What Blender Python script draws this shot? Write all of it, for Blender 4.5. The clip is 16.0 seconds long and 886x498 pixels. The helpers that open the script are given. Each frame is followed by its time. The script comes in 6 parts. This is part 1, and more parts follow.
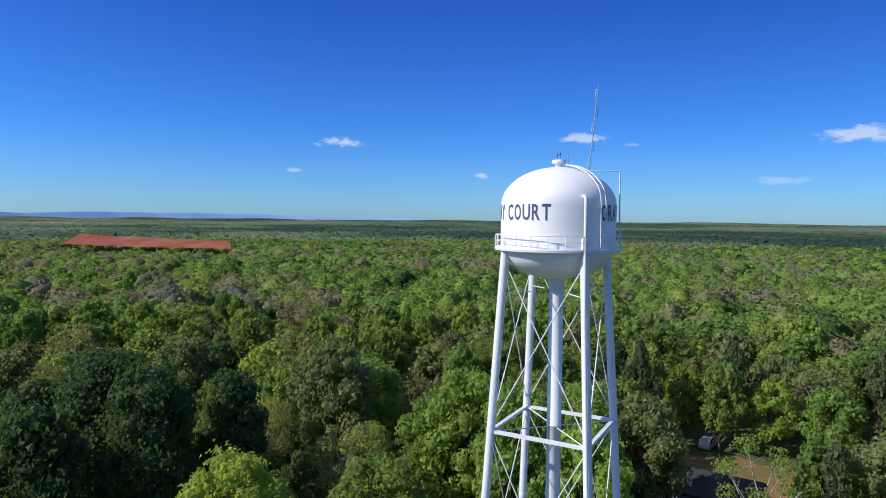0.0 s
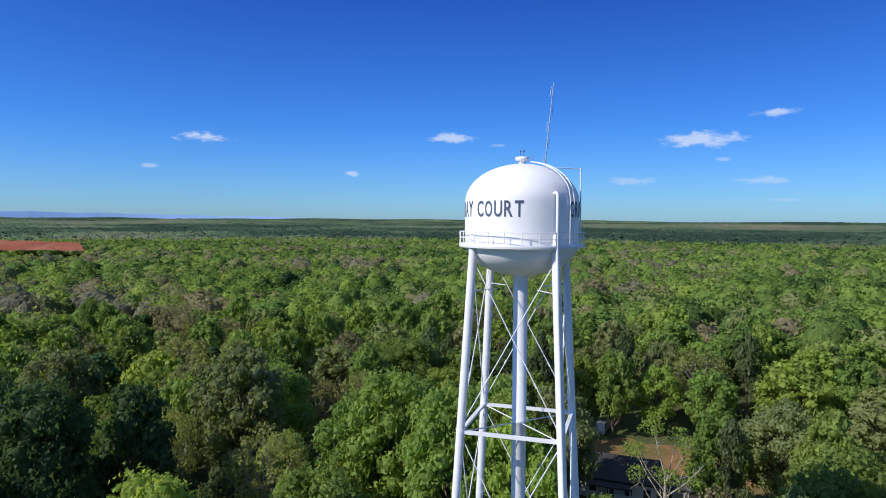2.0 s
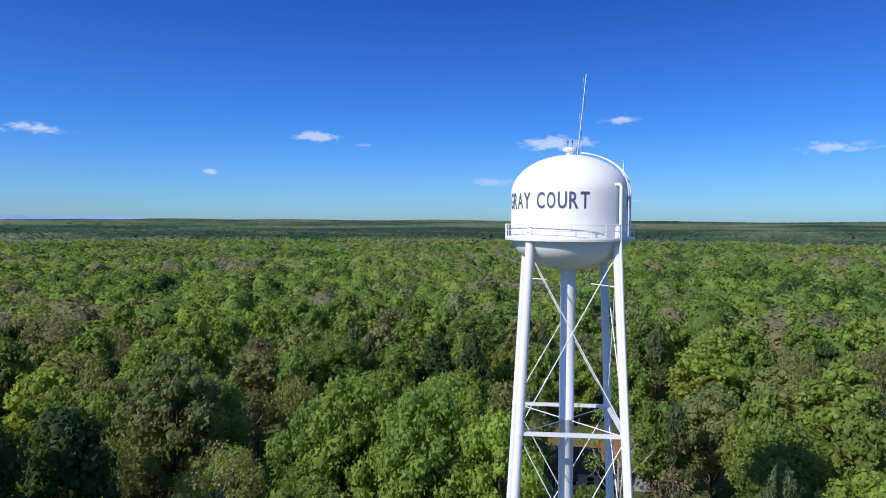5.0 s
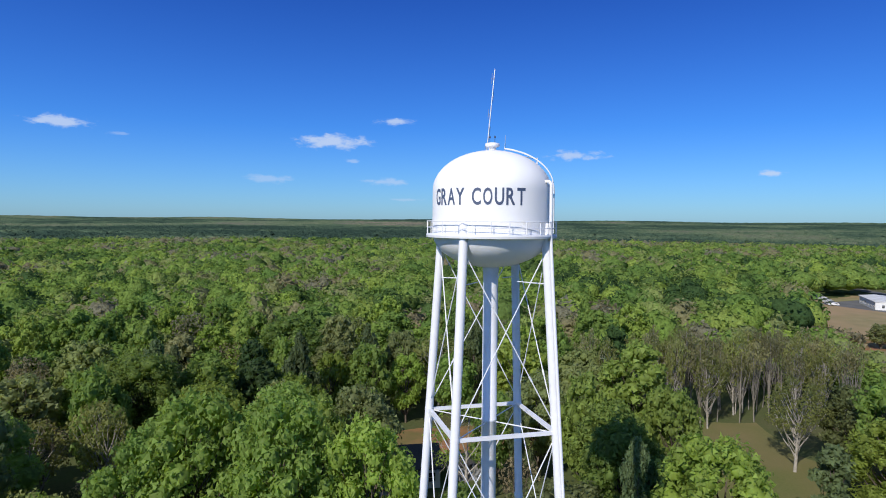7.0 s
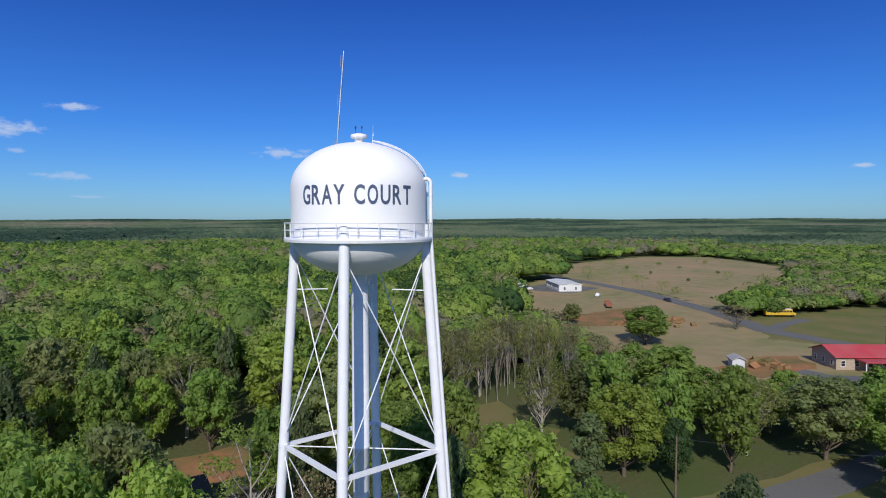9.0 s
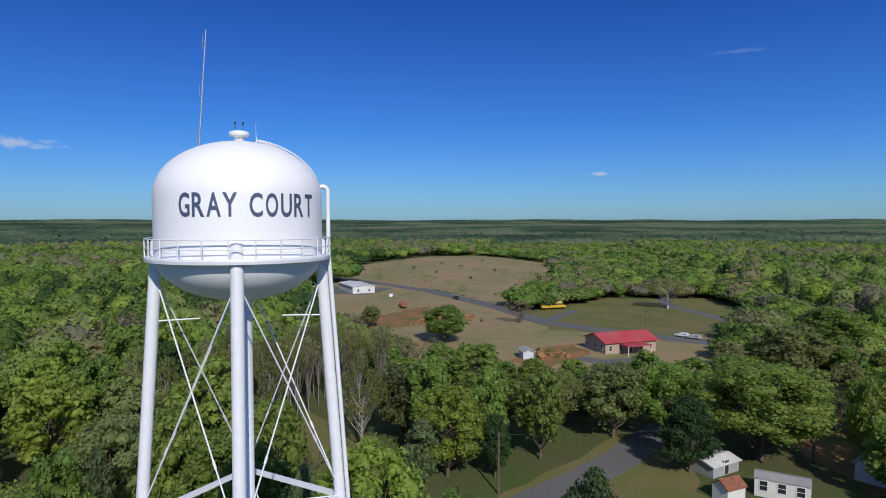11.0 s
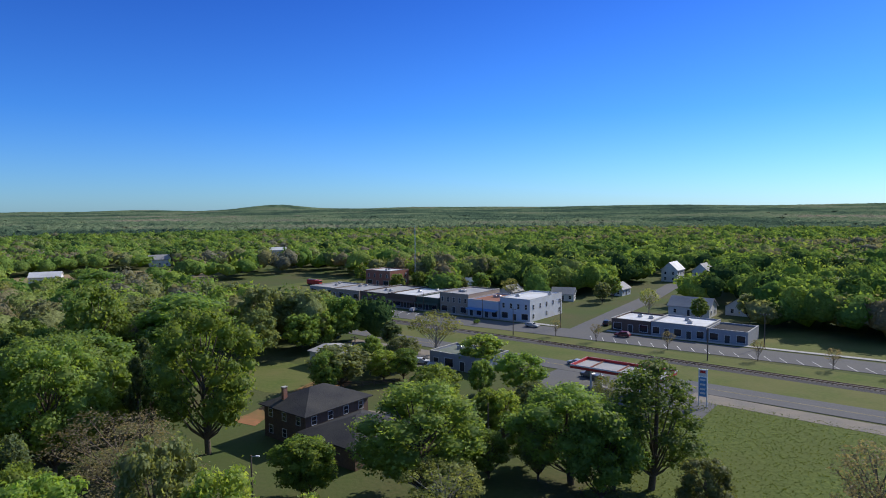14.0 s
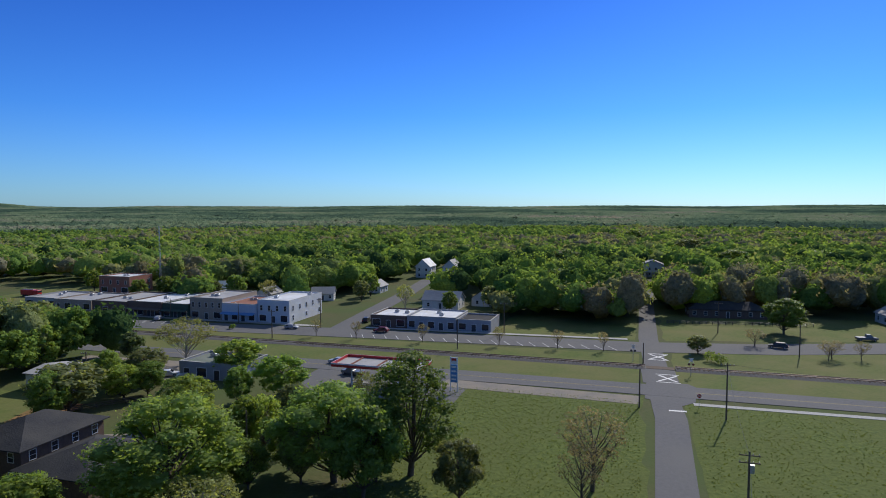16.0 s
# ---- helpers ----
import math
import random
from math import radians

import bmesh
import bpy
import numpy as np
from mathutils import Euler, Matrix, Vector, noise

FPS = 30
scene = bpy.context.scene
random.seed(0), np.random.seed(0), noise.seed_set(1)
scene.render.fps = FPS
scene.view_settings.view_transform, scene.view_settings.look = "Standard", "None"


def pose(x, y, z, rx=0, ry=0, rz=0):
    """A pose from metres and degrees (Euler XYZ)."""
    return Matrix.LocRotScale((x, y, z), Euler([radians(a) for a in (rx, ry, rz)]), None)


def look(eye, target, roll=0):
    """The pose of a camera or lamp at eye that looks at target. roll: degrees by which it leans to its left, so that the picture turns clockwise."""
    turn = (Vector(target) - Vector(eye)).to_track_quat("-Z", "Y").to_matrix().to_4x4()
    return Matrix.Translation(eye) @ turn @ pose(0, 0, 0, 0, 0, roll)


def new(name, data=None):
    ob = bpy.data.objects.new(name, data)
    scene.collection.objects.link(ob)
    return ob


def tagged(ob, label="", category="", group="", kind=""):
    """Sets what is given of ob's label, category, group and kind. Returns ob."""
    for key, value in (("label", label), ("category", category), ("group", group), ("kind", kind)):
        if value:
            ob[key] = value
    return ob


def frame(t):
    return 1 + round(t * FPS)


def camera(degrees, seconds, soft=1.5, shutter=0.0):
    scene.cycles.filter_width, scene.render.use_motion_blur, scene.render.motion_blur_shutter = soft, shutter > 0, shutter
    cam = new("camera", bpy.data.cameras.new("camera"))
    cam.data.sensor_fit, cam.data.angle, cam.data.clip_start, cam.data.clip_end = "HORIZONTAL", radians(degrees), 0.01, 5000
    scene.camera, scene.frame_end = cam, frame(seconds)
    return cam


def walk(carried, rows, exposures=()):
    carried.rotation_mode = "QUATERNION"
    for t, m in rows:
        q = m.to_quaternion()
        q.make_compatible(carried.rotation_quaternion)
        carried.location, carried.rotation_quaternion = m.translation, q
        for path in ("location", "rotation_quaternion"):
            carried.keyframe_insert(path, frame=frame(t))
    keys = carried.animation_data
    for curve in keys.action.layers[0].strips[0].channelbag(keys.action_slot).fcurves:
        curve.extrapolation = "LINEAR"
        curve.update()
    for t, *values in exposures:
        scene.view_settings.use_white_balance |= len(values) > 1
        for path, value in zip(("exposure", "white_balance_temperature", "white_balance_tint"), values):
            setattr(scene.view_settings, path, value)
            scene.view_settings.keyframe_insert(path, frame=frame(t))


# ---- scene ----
cam = camera(70.3, 16.0, soft=1.0)
PATH = [
    (0, (-0.741, -39.37, 38.537), (-1.061, -37.398, 38.446), 0.6),
    (0.5, (-2.053, -39.395, 38.493), (-2.257, -37.407, 38.403), 0.6),
    (1, (-3.459, -39.248, 38.512), (-3.53, -37.251, 38.423), 0.5),
    (1.5, (-4.952, -39.051, 38.457), (-4.927, -37.053, 38.367), 0.4),
    (2, (-6.46, -38.618, 38.411), (-6.376, -36.622, 38.318), 0.4),
    (2.5, (-8.003, -37.971, 38.371), (-7.868, -35.978, 38.278), 0.4),
    (3, (-9.626, -37.212, 38.303), (-9.427, -35.225, 38.211), 0.5),
    (3.5, (-11.289, -36.51, 38.233), (-11.009, -34.531, 38.14), 0.5),
    (3.7, (-11.969, -36.221, 38.207), (-11.657, -34.247, 38.116), 0.5),
    (5.8, (-19.881, -33.43, 37.803), (-19.201, -31.552, 37.708), 0.4),
    (6, (-20.582, -32.853, 37.8), (-19.839, -30.999, 37.705), 0.5),
    (6.5, (-21.981, -31.02, 37.777), (-21.044, -29.255, 37.684), 0.5),
    (7, (-23.361, -29.044, 37.784), (-22.231, -27.396, 37.691), 0.5),
    (7.5, (-24.444, -26.94, 37.788), (-23.139, -25.428, 37.695), 0.3),
    (8, (-25.379, -24.732, 37.811), (-23.915, -23.373, 37.718), 0.2),
    (8.5, (-26.132, -22.451, 37.866), (-24.525, -21.263, 37.772), 0.2),
    (8.7, (-26.365, -21.48, 37.882), (-24.707, -20.366, 37.787), 0.1),
    (10.8, (-25.386, -13.789, 38.409), (-23.423, -13.413, 38.319), -0.2),
    (11, (-25.409, -13.434, 38.489), (-23.442, -13.086, 38.396), -0.0),
    (11.5, (-25.752, -13.095, 38.618), (-23.775, -13.379, 38.523), 0.0),
    (12, (-25.533, -13.229, 38.716), (-23.886, -14.361, 38.617), -0.1),
    (12.4, (-25.267, -13.231, 38.831), (-24.155, -14.89, 38.715), -0.2),
    (12.5, (-25.225, -13.242, 38.851), (-24.221, -14.968, 38.739), -0.5),
    (13, (-25.081, -13.306, 38.939), (-24.905, -15.294, 38.818), -0.7),
    (13.5, (-24.832, -13.18, 38.93), (-25.172, -15.146, 38.801), -0.6),
    (14, (-24.754, -13.17, 38.915), (-25.147, -15.127, 38.784), -0.6),
    (14.5, (-24.774, -13.255, 38.888), (-25.275, -15.186, 38.756), -0.5),
    (14.7, (-24.859, -13.254, 38.851), (-25.432, -15.165, 38.708), -0.1),
    (15, (-25.01, -13.29, 38.799), (-25.701, -15.162, 38.666), -0.5),
    (15.5, (-24.944, -13.497, 38.645), (-25.84, -15.28, 38.511), -0.3),
    (16, (-24.968, -13.587, 38.637), (-26.057, -15.259, 38.501), -0.2),
]
walk(cam, [(t, look(eye, target, roll)) for t, eye, target, roll in PATH],
     [(0, 0.02), (3.5, 0.02), (7, -0.06), (8.7, -0.2), (11, -0.38), (11.6, -0.25), (12.5, 0.0), (14.5, 0.0), (16, -0.18)])

# ---- light ----
SUN_AZ, SUN_EL = radians(244.5), radians(35)
world = bpy.data.worlds.new("sky")
scene.world = world
world.use_nodes = True
wn, wl = world.node_tree.nodes, world.node_tree.links
sky = wn.new("ShaderNodeTexSky")
sky.sky_type = "NISHITA"
sky.sun_disc = False
sky.sun_elevation, sky.sun_rotation = SUN_EL, SUN_AZ
sky.altitude, sky.air_density, sky.dust_density, sky.ozone_density = 300, 1.0, 0.35, 1.6
SKY = wn["Background"]
SKY.inputs["Strength"].default_value = 0.15


def wmath(op, a, b=None, c=None):
    n = wn.new("ShaderNodeMath")
    n.operation = op
    for i, v in enumerate((a, b, c)):
        if v is None:
            continue
        if isinstance(v, (int, float)):
            n.inputs[i].default_value = v
        else:
            wl.new(v, n.inputs[i])
    return n.outputs[0]


def clouds():
    """A few small fair-weather clouds: azimuth, elevation, half width and half height in degrees, thickness."""
    rows = [(-18.2, 6.9, 2.2, 0.62, 0.95), (3.1, 7.4, 2.6, 0.6, 0.9), (24.6, 6.9, 3.6, 0.85, 0.95), (30, 8.75, 1.9, 0.45, 0.9), (46, 5.8, 2.6, 0.6, 0.8),
            (61.8, 4.0, 1.1, 0.38, 0.9), (93.6, 4.05, 0.9, 0.28, 0.9), (29.1, 3.4, 2.3, 0.5, 0.55), (19.2, 3.5, 2.4, 0.5, 0.45), (-22.5, 4.3, 0.8, 0.3, 0.6), (-5.9, 4.1, 0.7, 0.4, 0.8),
            (104.6, 13.5, 2.0, 0.25, 0.18), (7.2, 6.7, 1.0, 0.25, 0.35), (26.2, 5.2, 0.7, 0.3, 0.5), (31, 1.8, 1.6, 0.2, 0.35)]
    co = wn.new("ShaderNodeTexCoord")
    sep = wn.new("ShaderNodeSeparateXYZ")
    wl.new(co.outputs["Generated"], sep.inputs[0])
    az = wmath("MULTIPLY", wmath("ARCTAN2", sep.outputs[0], sep.outputs[1]), 57.29578)
    el = wmath("MULTIPLY", wmath("ARCSINE", sep.outputs[2]), 57.29578)
    noi = wn.new("ShaderNodeTexNoise")
    noi.inputs["Scale"].default_value, noi.inputs["Detail"].default_value, noi.inputs["Roughness"].default_value = 45, 5, 0.62
    mp = wn.new("ShaderNodeMapping")
    mp.inputs["Scale"].default_value = (1, 1, 2.6)
    wl.new(co.outputs["Generated"], mp.inputs[0])
    wl.new(mp.outputs[0], noi.inputs["Vector"])
    wob = wmath("MULTIPLY", wmath("SUBTRACT", noi.outputs[0], 0.5), 2.6)
    total = None
    for a, e, w, h, k in rows:
        dx = wmath("DIVIDE", wmath("SUBTRACT", az, a), w * 0.92)
        dy = wmath("DIVIDE", wmath("SUBTRACT", el, e - 0.1 * h), h * 0.72)
        d = wmath("SQRT", wmath("ADD", wmath("MULTIPLY", dx, dx), wmath("MULTIPLY", dy, dy)))
        ramp = wn.new("ShaderNodeMapRange")
        ramp.interpolation_type = "SMOOTHSTEP"
        ramp.inputs["From Min"].default_value, ramp.inputs["From Max"].default_value = 1.15, 0.25
        ramp.inputs["To Max"].default_value = k * 0.85
        wl.new(wmath("ADD", d, wob), ramp.inputs["Value"])
        total = ramp.outputs[0] if total is None else wmath("MAXIMUM", total, ramp.outputs[0])
    mix = wn.new("ShaderNodeMix")
    mix.data_type = "RGBA"
    wl.new(total, mix.inputs["Factor"])
    # deep spring blue, paler towards the horizon; brightened overhead, unseen, to fill the shade
    tone = wn.new("ShaderNodeMapRange")
    tone.inputs["From Min"].default_value, tone.inputs["From Max"].default_value = 0.0, 90.0
    wl.new(el, tone.inputs["Value"])
    grade = wn.new("ShaderNodeValToRGB")
    for p in (0.09, 0.25, 0.38):
        grade.color_ramp.elements.new(p)
    for k, (p, c) in enumerate(((0.0, (0.3, 0.56, 1.0)), (0.09, (0.15, 0.43, 1.0)), (0.25, (0.08, 0.26, 0.84)), (0.38, (0.95, 1.0, 1.08)), (1.0, (1.1, 1.1, 1.1)))):
        grade.color_ramp.elements[k].position, grade.color_ramp.elements[k].color = p, (*c, 1)
    wl.new(tone.outputs[0], grade.inputs[0])
    # deepest blue opposite the sun
    away = wn.new("ShaderNodeMapRange")
    away.interpolation_type = "SMOOTHSTEP"
    away.inputs["From Min"].default_value, away.inputs["From Max"].default_value = -1.0, -0.3
    away.inputs["To Min"].default_value = 0.8
    wl.new(wmath("COSINE", wmath("MULTIPLY", wmath("SUBTRACT", az, math.degrees(SUN_AZ)), 0.0174533)), away.inputs["Value"])
    blue = wn.new("ShaderNodeMix")
    blue.data_type, blue.blend_type = "RGBA", "MULTIPLY"
    blue.inputs["Factor"].default_value = 1
    wl.new(sky.outputs[0], blue.inputs["A"])
    wl.new(grade.outputs[0], blue.inputs["B"])
    deep = wn.new("ShaderNodeVectorMath")
    deep.operation = "SCALE"
    wl.new(blue.outputs["Result"], deep.inputs[0])
    wl.new(away.outputs[0], deep.inputs["Scale"])
    wl.new(deep.outputs[0], mix.inputs["A"])
    mix.inputs["B"].default_value = (3.9, 4.7, 6.2, 1)
    wl.new(mix.outputs["Result"], SKY.inputs["Color"])


clouds()
sun = new("sun", bpy.data.lights.new("sun", "SUN"))
sun.data.energy, sun.data.angle, sun.data.color = 4.7, radians(0.5), (1.0, 0.94, 0.85)
sdir = Vector((math.sin(SUN_AZ) * math.cos(SUN_EL), math.cos(SUN_AZ) * math.cos(SUN_EL), math.sin(SUN_EL)))
sun.matrix_world = look(sdir * 300, (0, 0, 0))


# ---- materials ----
def mat(name, c1, c2=None, scale=3.0, rough=0.7, metal=0.0, bump=0.0, bscale=None, big=None, bigscale=0.12, detail=6, island=0.0, obj=0.0, trans=0.0, emit=0.0):
    """c1 to c2 over fine noise, towards big over coarse noise; island, obj: brightness varied piece by piece, thing by thing."""
    m = bpy.data.materials.new(name)
    m.use_nodes = True
    n, l = m.node_tree.nodes, m.node_tree.links
    b = n["Principled BSDF"]
    b.inputs["Roughness"].default_value, b.inputs["Metallic"].default_value = rough, metal
    if rough >= 0.9:
        b.inputs["Specular IOR Level"].default_value = 0.08
    geo = n.new("ShaderNodeNewGeometry")

    def mixer(fac, a, c):
        x = n.new("ShaderNodeMix")
        x.data_type = "RGBA"
        l.new(fac, x.inputs["Factor"])
        for sock, v in (("A", a), ("B", c)):
            if isinstance(v, tuple):
                x.inputs[sock].default_value = (*v, 1)
            else:
                l.new(v, x.inputs[sock])
        return x.outputs["Result"]

    def noise_at(s, d=detail):
        x = n.new("ShaderNodeTexNoise")
        x.inputs["Scale"].default_value, x.inputs["Detail"].default_value = s, d
        l.new(geo.outputs["Position"], x.inputs["Vector"])
        r = n.new("ShaderNodeMapRange")
        r.inputs["From Min"].default_value, r.inputs["From Max"].default_value = 0.3, 0.7
        l.new(x.outputs[0], r.inputs[0])
        return r.outputs[0]

    col = mixer(noise_at(scale), c1, c2 or tuple(v * 0.8 for v in c1))
    if big:
        col = mixer(noise_at(bigscale, 3), col, big)
    info = n.new("ShaderNodeObjectInfo")
    for src, k in ((geo.outputs["Random Per Island"], island), (info.outputs["Random"], obj)):
        if k:
            h = n.new("ShaderNodeHueSaturation")
            r = n.new("ShaderNodeMapRange")
            r.inputs["To Min"].default_value, r.inputs["To Max"].default_value = 1 - k, 1 + k
            l.new(src, r.inputs[0])
            l.new(r.outputs[0], h.inputs["Value"])
            if k == obj:
                r2 = n.new("ShaderNodeMapRange")
                r2.inputs["To Min"].default_value, r2.inputs["To Max"].default_value = 0.5 - k * 0.05, 0.5 + k * 0.05
                w2 = n.new("ShaderNodeTexWhiteNoise")
                w2.noise_dimensions = "1D"
                l.new(src, w2.inputs["W"])
                l.new(w2.outputs[0], r2.inputs[0])
                l.new(r2.outputs[0], h.inputs["Hue"])
            l.new(col, h.inputs["Color"])
            col = h.outputs[0]
    l.new(col, b.inputs["Base Color"])
    if bump:
        bp = n.new("ShaderNodeBump")
        bp.inputs["Strength"].default_value, bp.inputs["Distance"].default_value = bump, 0.05
        l.new(noise_at(bscale or scale), bp.inputs["Height"])
        l.new(bp.outputs[0], b.inputs["Normal"])
    if trans:
        b.inputs["Specular IOR Level"].default_value = 0.2
        t = n.new("ShaderNodeBsdfTranslucent")
        warm = n.new("ShaderNodeMix")
        warm.data_type, warm.blend_type = "RGBA", "MULTIPLY"
        warm.inputs["Factor"].default_value = 1
        l.new(col, warm.inputs["A"])
        warm.inputs["B"].default_value = (1.8, 1.65, 0.9, 1)
        l.new(warm.outputs["Result"], t.inputs["Color"])
        x = n.new("ShaderNodeMixShader")
        x.inputs[0].default_value = trans
        l.new(b.outputs[0], x.inputs[1])
        l.new(t.outputs[0], x.inputs[2])
        l.new(x.outputs[0], n["Material Output"].inputs["Surface"])
    if emit:
        l.new(col, b.inputs["Emission Color"])
        b.inputs["Emission Strength"].default_value = emit
    return m


def tint_mat(name, stops, value=0.42, trans=0.45, attribute="tint", relief=0.0):
    """Foliage whose colour is picked tree by tree from stops, with leaf-clump variation."""
    m = bpy.data.materials.new(name)
    m.use_nodes = True
    n, l = m.node_tree.nodes, m.node_tree.links
    b = n["Principled BSDF"]
    b.inputs["Roughness"].default_value = 0.9
    b.inputs["Specular IOR Level"].default_value = 0.0
    at = n.new("ShaderNodeAttribute")
    at.attribute_name = attribute
    ramp = n.new("ShaderNodeValToRGB")
    while len(ramp.color_ramp.elements) < len(stops):
        ramp.color_ramp.elements.new(0.5)
    for e, (p, c) in zip(ramp.color_ramp.elements, stops):
        e.position, e.color = p, (*c, 1)
    l.new(at.outputs["Fac"], ramp.inputs[0])
    geo = n.new("ShaderNodeNewGeometry")
    noi = n.new("ShaderNodeTexNoise")
    noi.inputs["Scale"].default_value, noi.inputs["Detail"].default_value = 0.9, 8
    l.new(geo.outputs["Position"], noi.inputs["Vector"])
    r = n.new("ShaderNodeMapRange")
    r.inputs["From Min"].default_value, r.inputs["From Max"].default_value = 0.3, 0.7
    r.inputs["To Min"].default_value, r.inputs["To Max"].default_value = 1 - value, 1 + value
    l.new(noi.outputs[0], r.inputs[0])
    h = n.new("ShaderNodeHueSaturation")
    l.new(r.outputs[0], h.inputs["Value"])
    l.new(ramp.outputs[0], h.inputs["Color"])
    l.new(h.outputs[0], b.inputs["Base Color"])
    t = n.new("ShaderNodeBsdfTranslucent")
    warm = n.new("ShaderNodeMix")
    warm.data_type, warm.blend_type = "RGBA", "MULTIPLY"
    warm.inputs["Factor"].default_value = 1
    l.new(h.outputs[0], warm.inputs["A"])
    warm.inputs["B"].default_value = (1.8, 1.65, 0.9, 1)
    l.new(warm.outputs["Result"], t.inputs["Color"])
    if relief:
        fine = n.new("ShaderNodeTexNoise")
        fine.inputs["Scale"].default_value, fine.inputs["Detail"].default_value = relief, 4
        l.new(geo.outputs["Position"], fine.inputs["Vector"])
        bp = n.new("ShaderNodeBump")
        bp.inputs["Strength"].default_value, bp.inputs["Distance"].default_value = 1.0, 0.9 / relief
        l.new(fine.outputs[0], bp.inputs["Height"])
        l.new(bp.outputs[0], b.inputs["Normal"])
        l.new(bp.outputs[0], t.inputs["Normal"])
    x = n.new("ShaderNodeMixShader")
    x.inputs[0].default_value = trans
    l.new(b.outputs[0], x.inputs[1])
    l.new(t.outputs[0], x.inputs[2])
    l.new(x.outputs[0], n["Material Output"].inputs["Surface"])
    return m


GREEN, FRESH, OLIVE, TAN, DARK, GREY = (0.2, 0.29, 0.07), (0.25, 0.345, 0.072), (0.215, 0.255, 0.105), (0.24, 0.215, 0.13), (0.06, 0.11, 0.04), (0.21, 0.21, 0.145)
LEAF = {k: mat("leaf_" + k, c, tuple(v * 0.72 for v in c), 0.8, 0.6, island=0.22, obj=0.25, trans=0.5) for k, c in
        dict(oak=GREEN, fresh=FRESH, olive=OLIVE, dark=DARK, sparse=(0.25, 0.275, 0.095), bare=(0.26, 0.23, 0.14), pine=(0.14, 0.19, 0.085), vine=(0.13, 0.2, 0.05), white=FRESH, slim=(0.24, 0.24, 0.12)).items()}
M_BARK = mat("bark", (0.16, 0.13, 0.1), (0.09, 0.075, 0.06), 5, 0.9, bump=0.4)
M_GREYBARK = mat("grey_bark", (0.27, 0.25, 0.215), (0.17, 0.155, 0.13), 4, 0.9, bump=0.3)
M_PALEBARK = mat("pale_bark", (0.42, 0.39, 0.34), (0.26, 0.24, 0.21), 4, 0.9, bump=0.3)
M_FOREST = tint_mat("far_foliage", [(0, DARK), (0.2, GREEN), (0.42, (0.12, 0.21, 0.055)), (0.6, FRESH), (0.78, OLIVE), (0.92, TAN), (1, GREY)], 0.3, 0.38, relief=1.1)
# far greens carry a slight blue haze in their colour
M_HAZEWOOD = tint_mat("haze_tinted_woods", [(0, (0.04, 0.07, 0.05)), (0.3, (0.078, 0.122, 0.075)), (0.55, (0.125, 0.17, 0.095)), (0.78, (0.16, 0.185, 0.115)), (0.93, (0.15, 0.158, 0.118)), (1, (0.24, 0.21, 0.15))], 0.5, 0.0, relief=0.12)
M_GROUND = mat("forest_floor", (0.125, 0.11, 0.058), (0.075, 0.085, 0.036), 1.4, 0.95, bump=0.5, big=(0.075, 0.105, 0.034), bigscale=0.05)
M_LAWN = mat("lawn", (0.135, 0.15, 0.05), (0.1, 0.125, 0.036), 2.2, 0.95, bump=0.4, big=(0.19, 0.155, 0.075), bigscale=0.07)
M_VERGE = mat("verge_grass", (0.12, 0.15, 0.042), (0.075, 0.11, 0.03), 1.1, 0.95, bump=0.5, big=(0.155, 0.15, 0.06), bigscale=0.08, detail=10)
M_MEADOW = mat("meadow_grass", (0.15, 0.18, 0.045), (0.05, 0.085, 0.022), 1.3, 0.95, bump=1.0, big=(0.1, 0.12, 0.035), bigscale=0.07, detail=12)
M_TUFT = mat("tuft_grass", (0.19, 0.225, 0.055), (0.12, 0.16, 0.04), 0.5, 0.9, island=0.3, trans=0.3)
M_FIELD = mat("rough_field", (0.28, 0.24, 0.125), (0.15, 0.17, 0.065), 0.14, 0.95, bump=0.4, big=(0.33, 0.23, 0.14), bigscale=0.025)
M_CLAY = mat("red_clay", (0.4, 0.17, 0.09), (0.27, 0.14, 0.075), 0.7, 0.95, bump=0.4, big=(0.13, 0.13, 0.05), bigscale=0.12)
M_QUARRY = mat("bare_red_earth", (0.27, 0.06, 0.035), (0.2, 0.05, 0.03), 0.05, 0.95, big=(0.32, 0.13, 0.08), bigscale=0.02)
M_ASPHALT = mat("worn_asphalt", (0.145, 0.145, 0.15), (0.115, 0.115, 0.12), 1.5, 0.9, bump=0.2, bscale=20, big=(0.15, 0.147, 0.142), bigscale=0.08)
M_DARKASPHALT = mat("asphalt", (0.125, 0.125, 0.128), (0.1, 0.1, 0.102), 1.2, 0.9, bump=0.2, bscale=20, big=(0.16, 0.16, 0.158), bigscale=0.1)
M_GRAVEL = mat("gravel", (0.24, 0.225, 0.2), (0.17, 0.16, 0.145), 3.5, 0.95, bump=0.6, big=(0.28, 0.24, 0.19), bigscale=0.25)
M_PAINTLINE = mat("road_paint", (0.75, 0.75, 0.72), (0.55, 0.55, 0.53), 3, 0.8)
M_YELLOWLINE = mat("yellow_road_paint", (0.3, 0.24, 0.1), (0.22, 0.19, 0.1), 3, 0.8)
M_TANK = mat("white_tank_paint", (0.88, 0.88, 0.88), (0.84, 0.84, 0.85), 0.9, 0.55, big=(0.82, 0.82, 0.835), bigscale=0.35, bump=0.02)
M_STEEL = mat("white_painted_steel", (0.8, 0.81, 0.84), (0.7, 0.71, 0.74), 2.5, 0.45, big=(0.72, 0.73, 0.76), bigscale=0.6)
M_LETTER = mat("slate_blue_lettering", (0.075, 0.1, 0.17), (0.06, 0.085, 0.15), 4, 0.5)
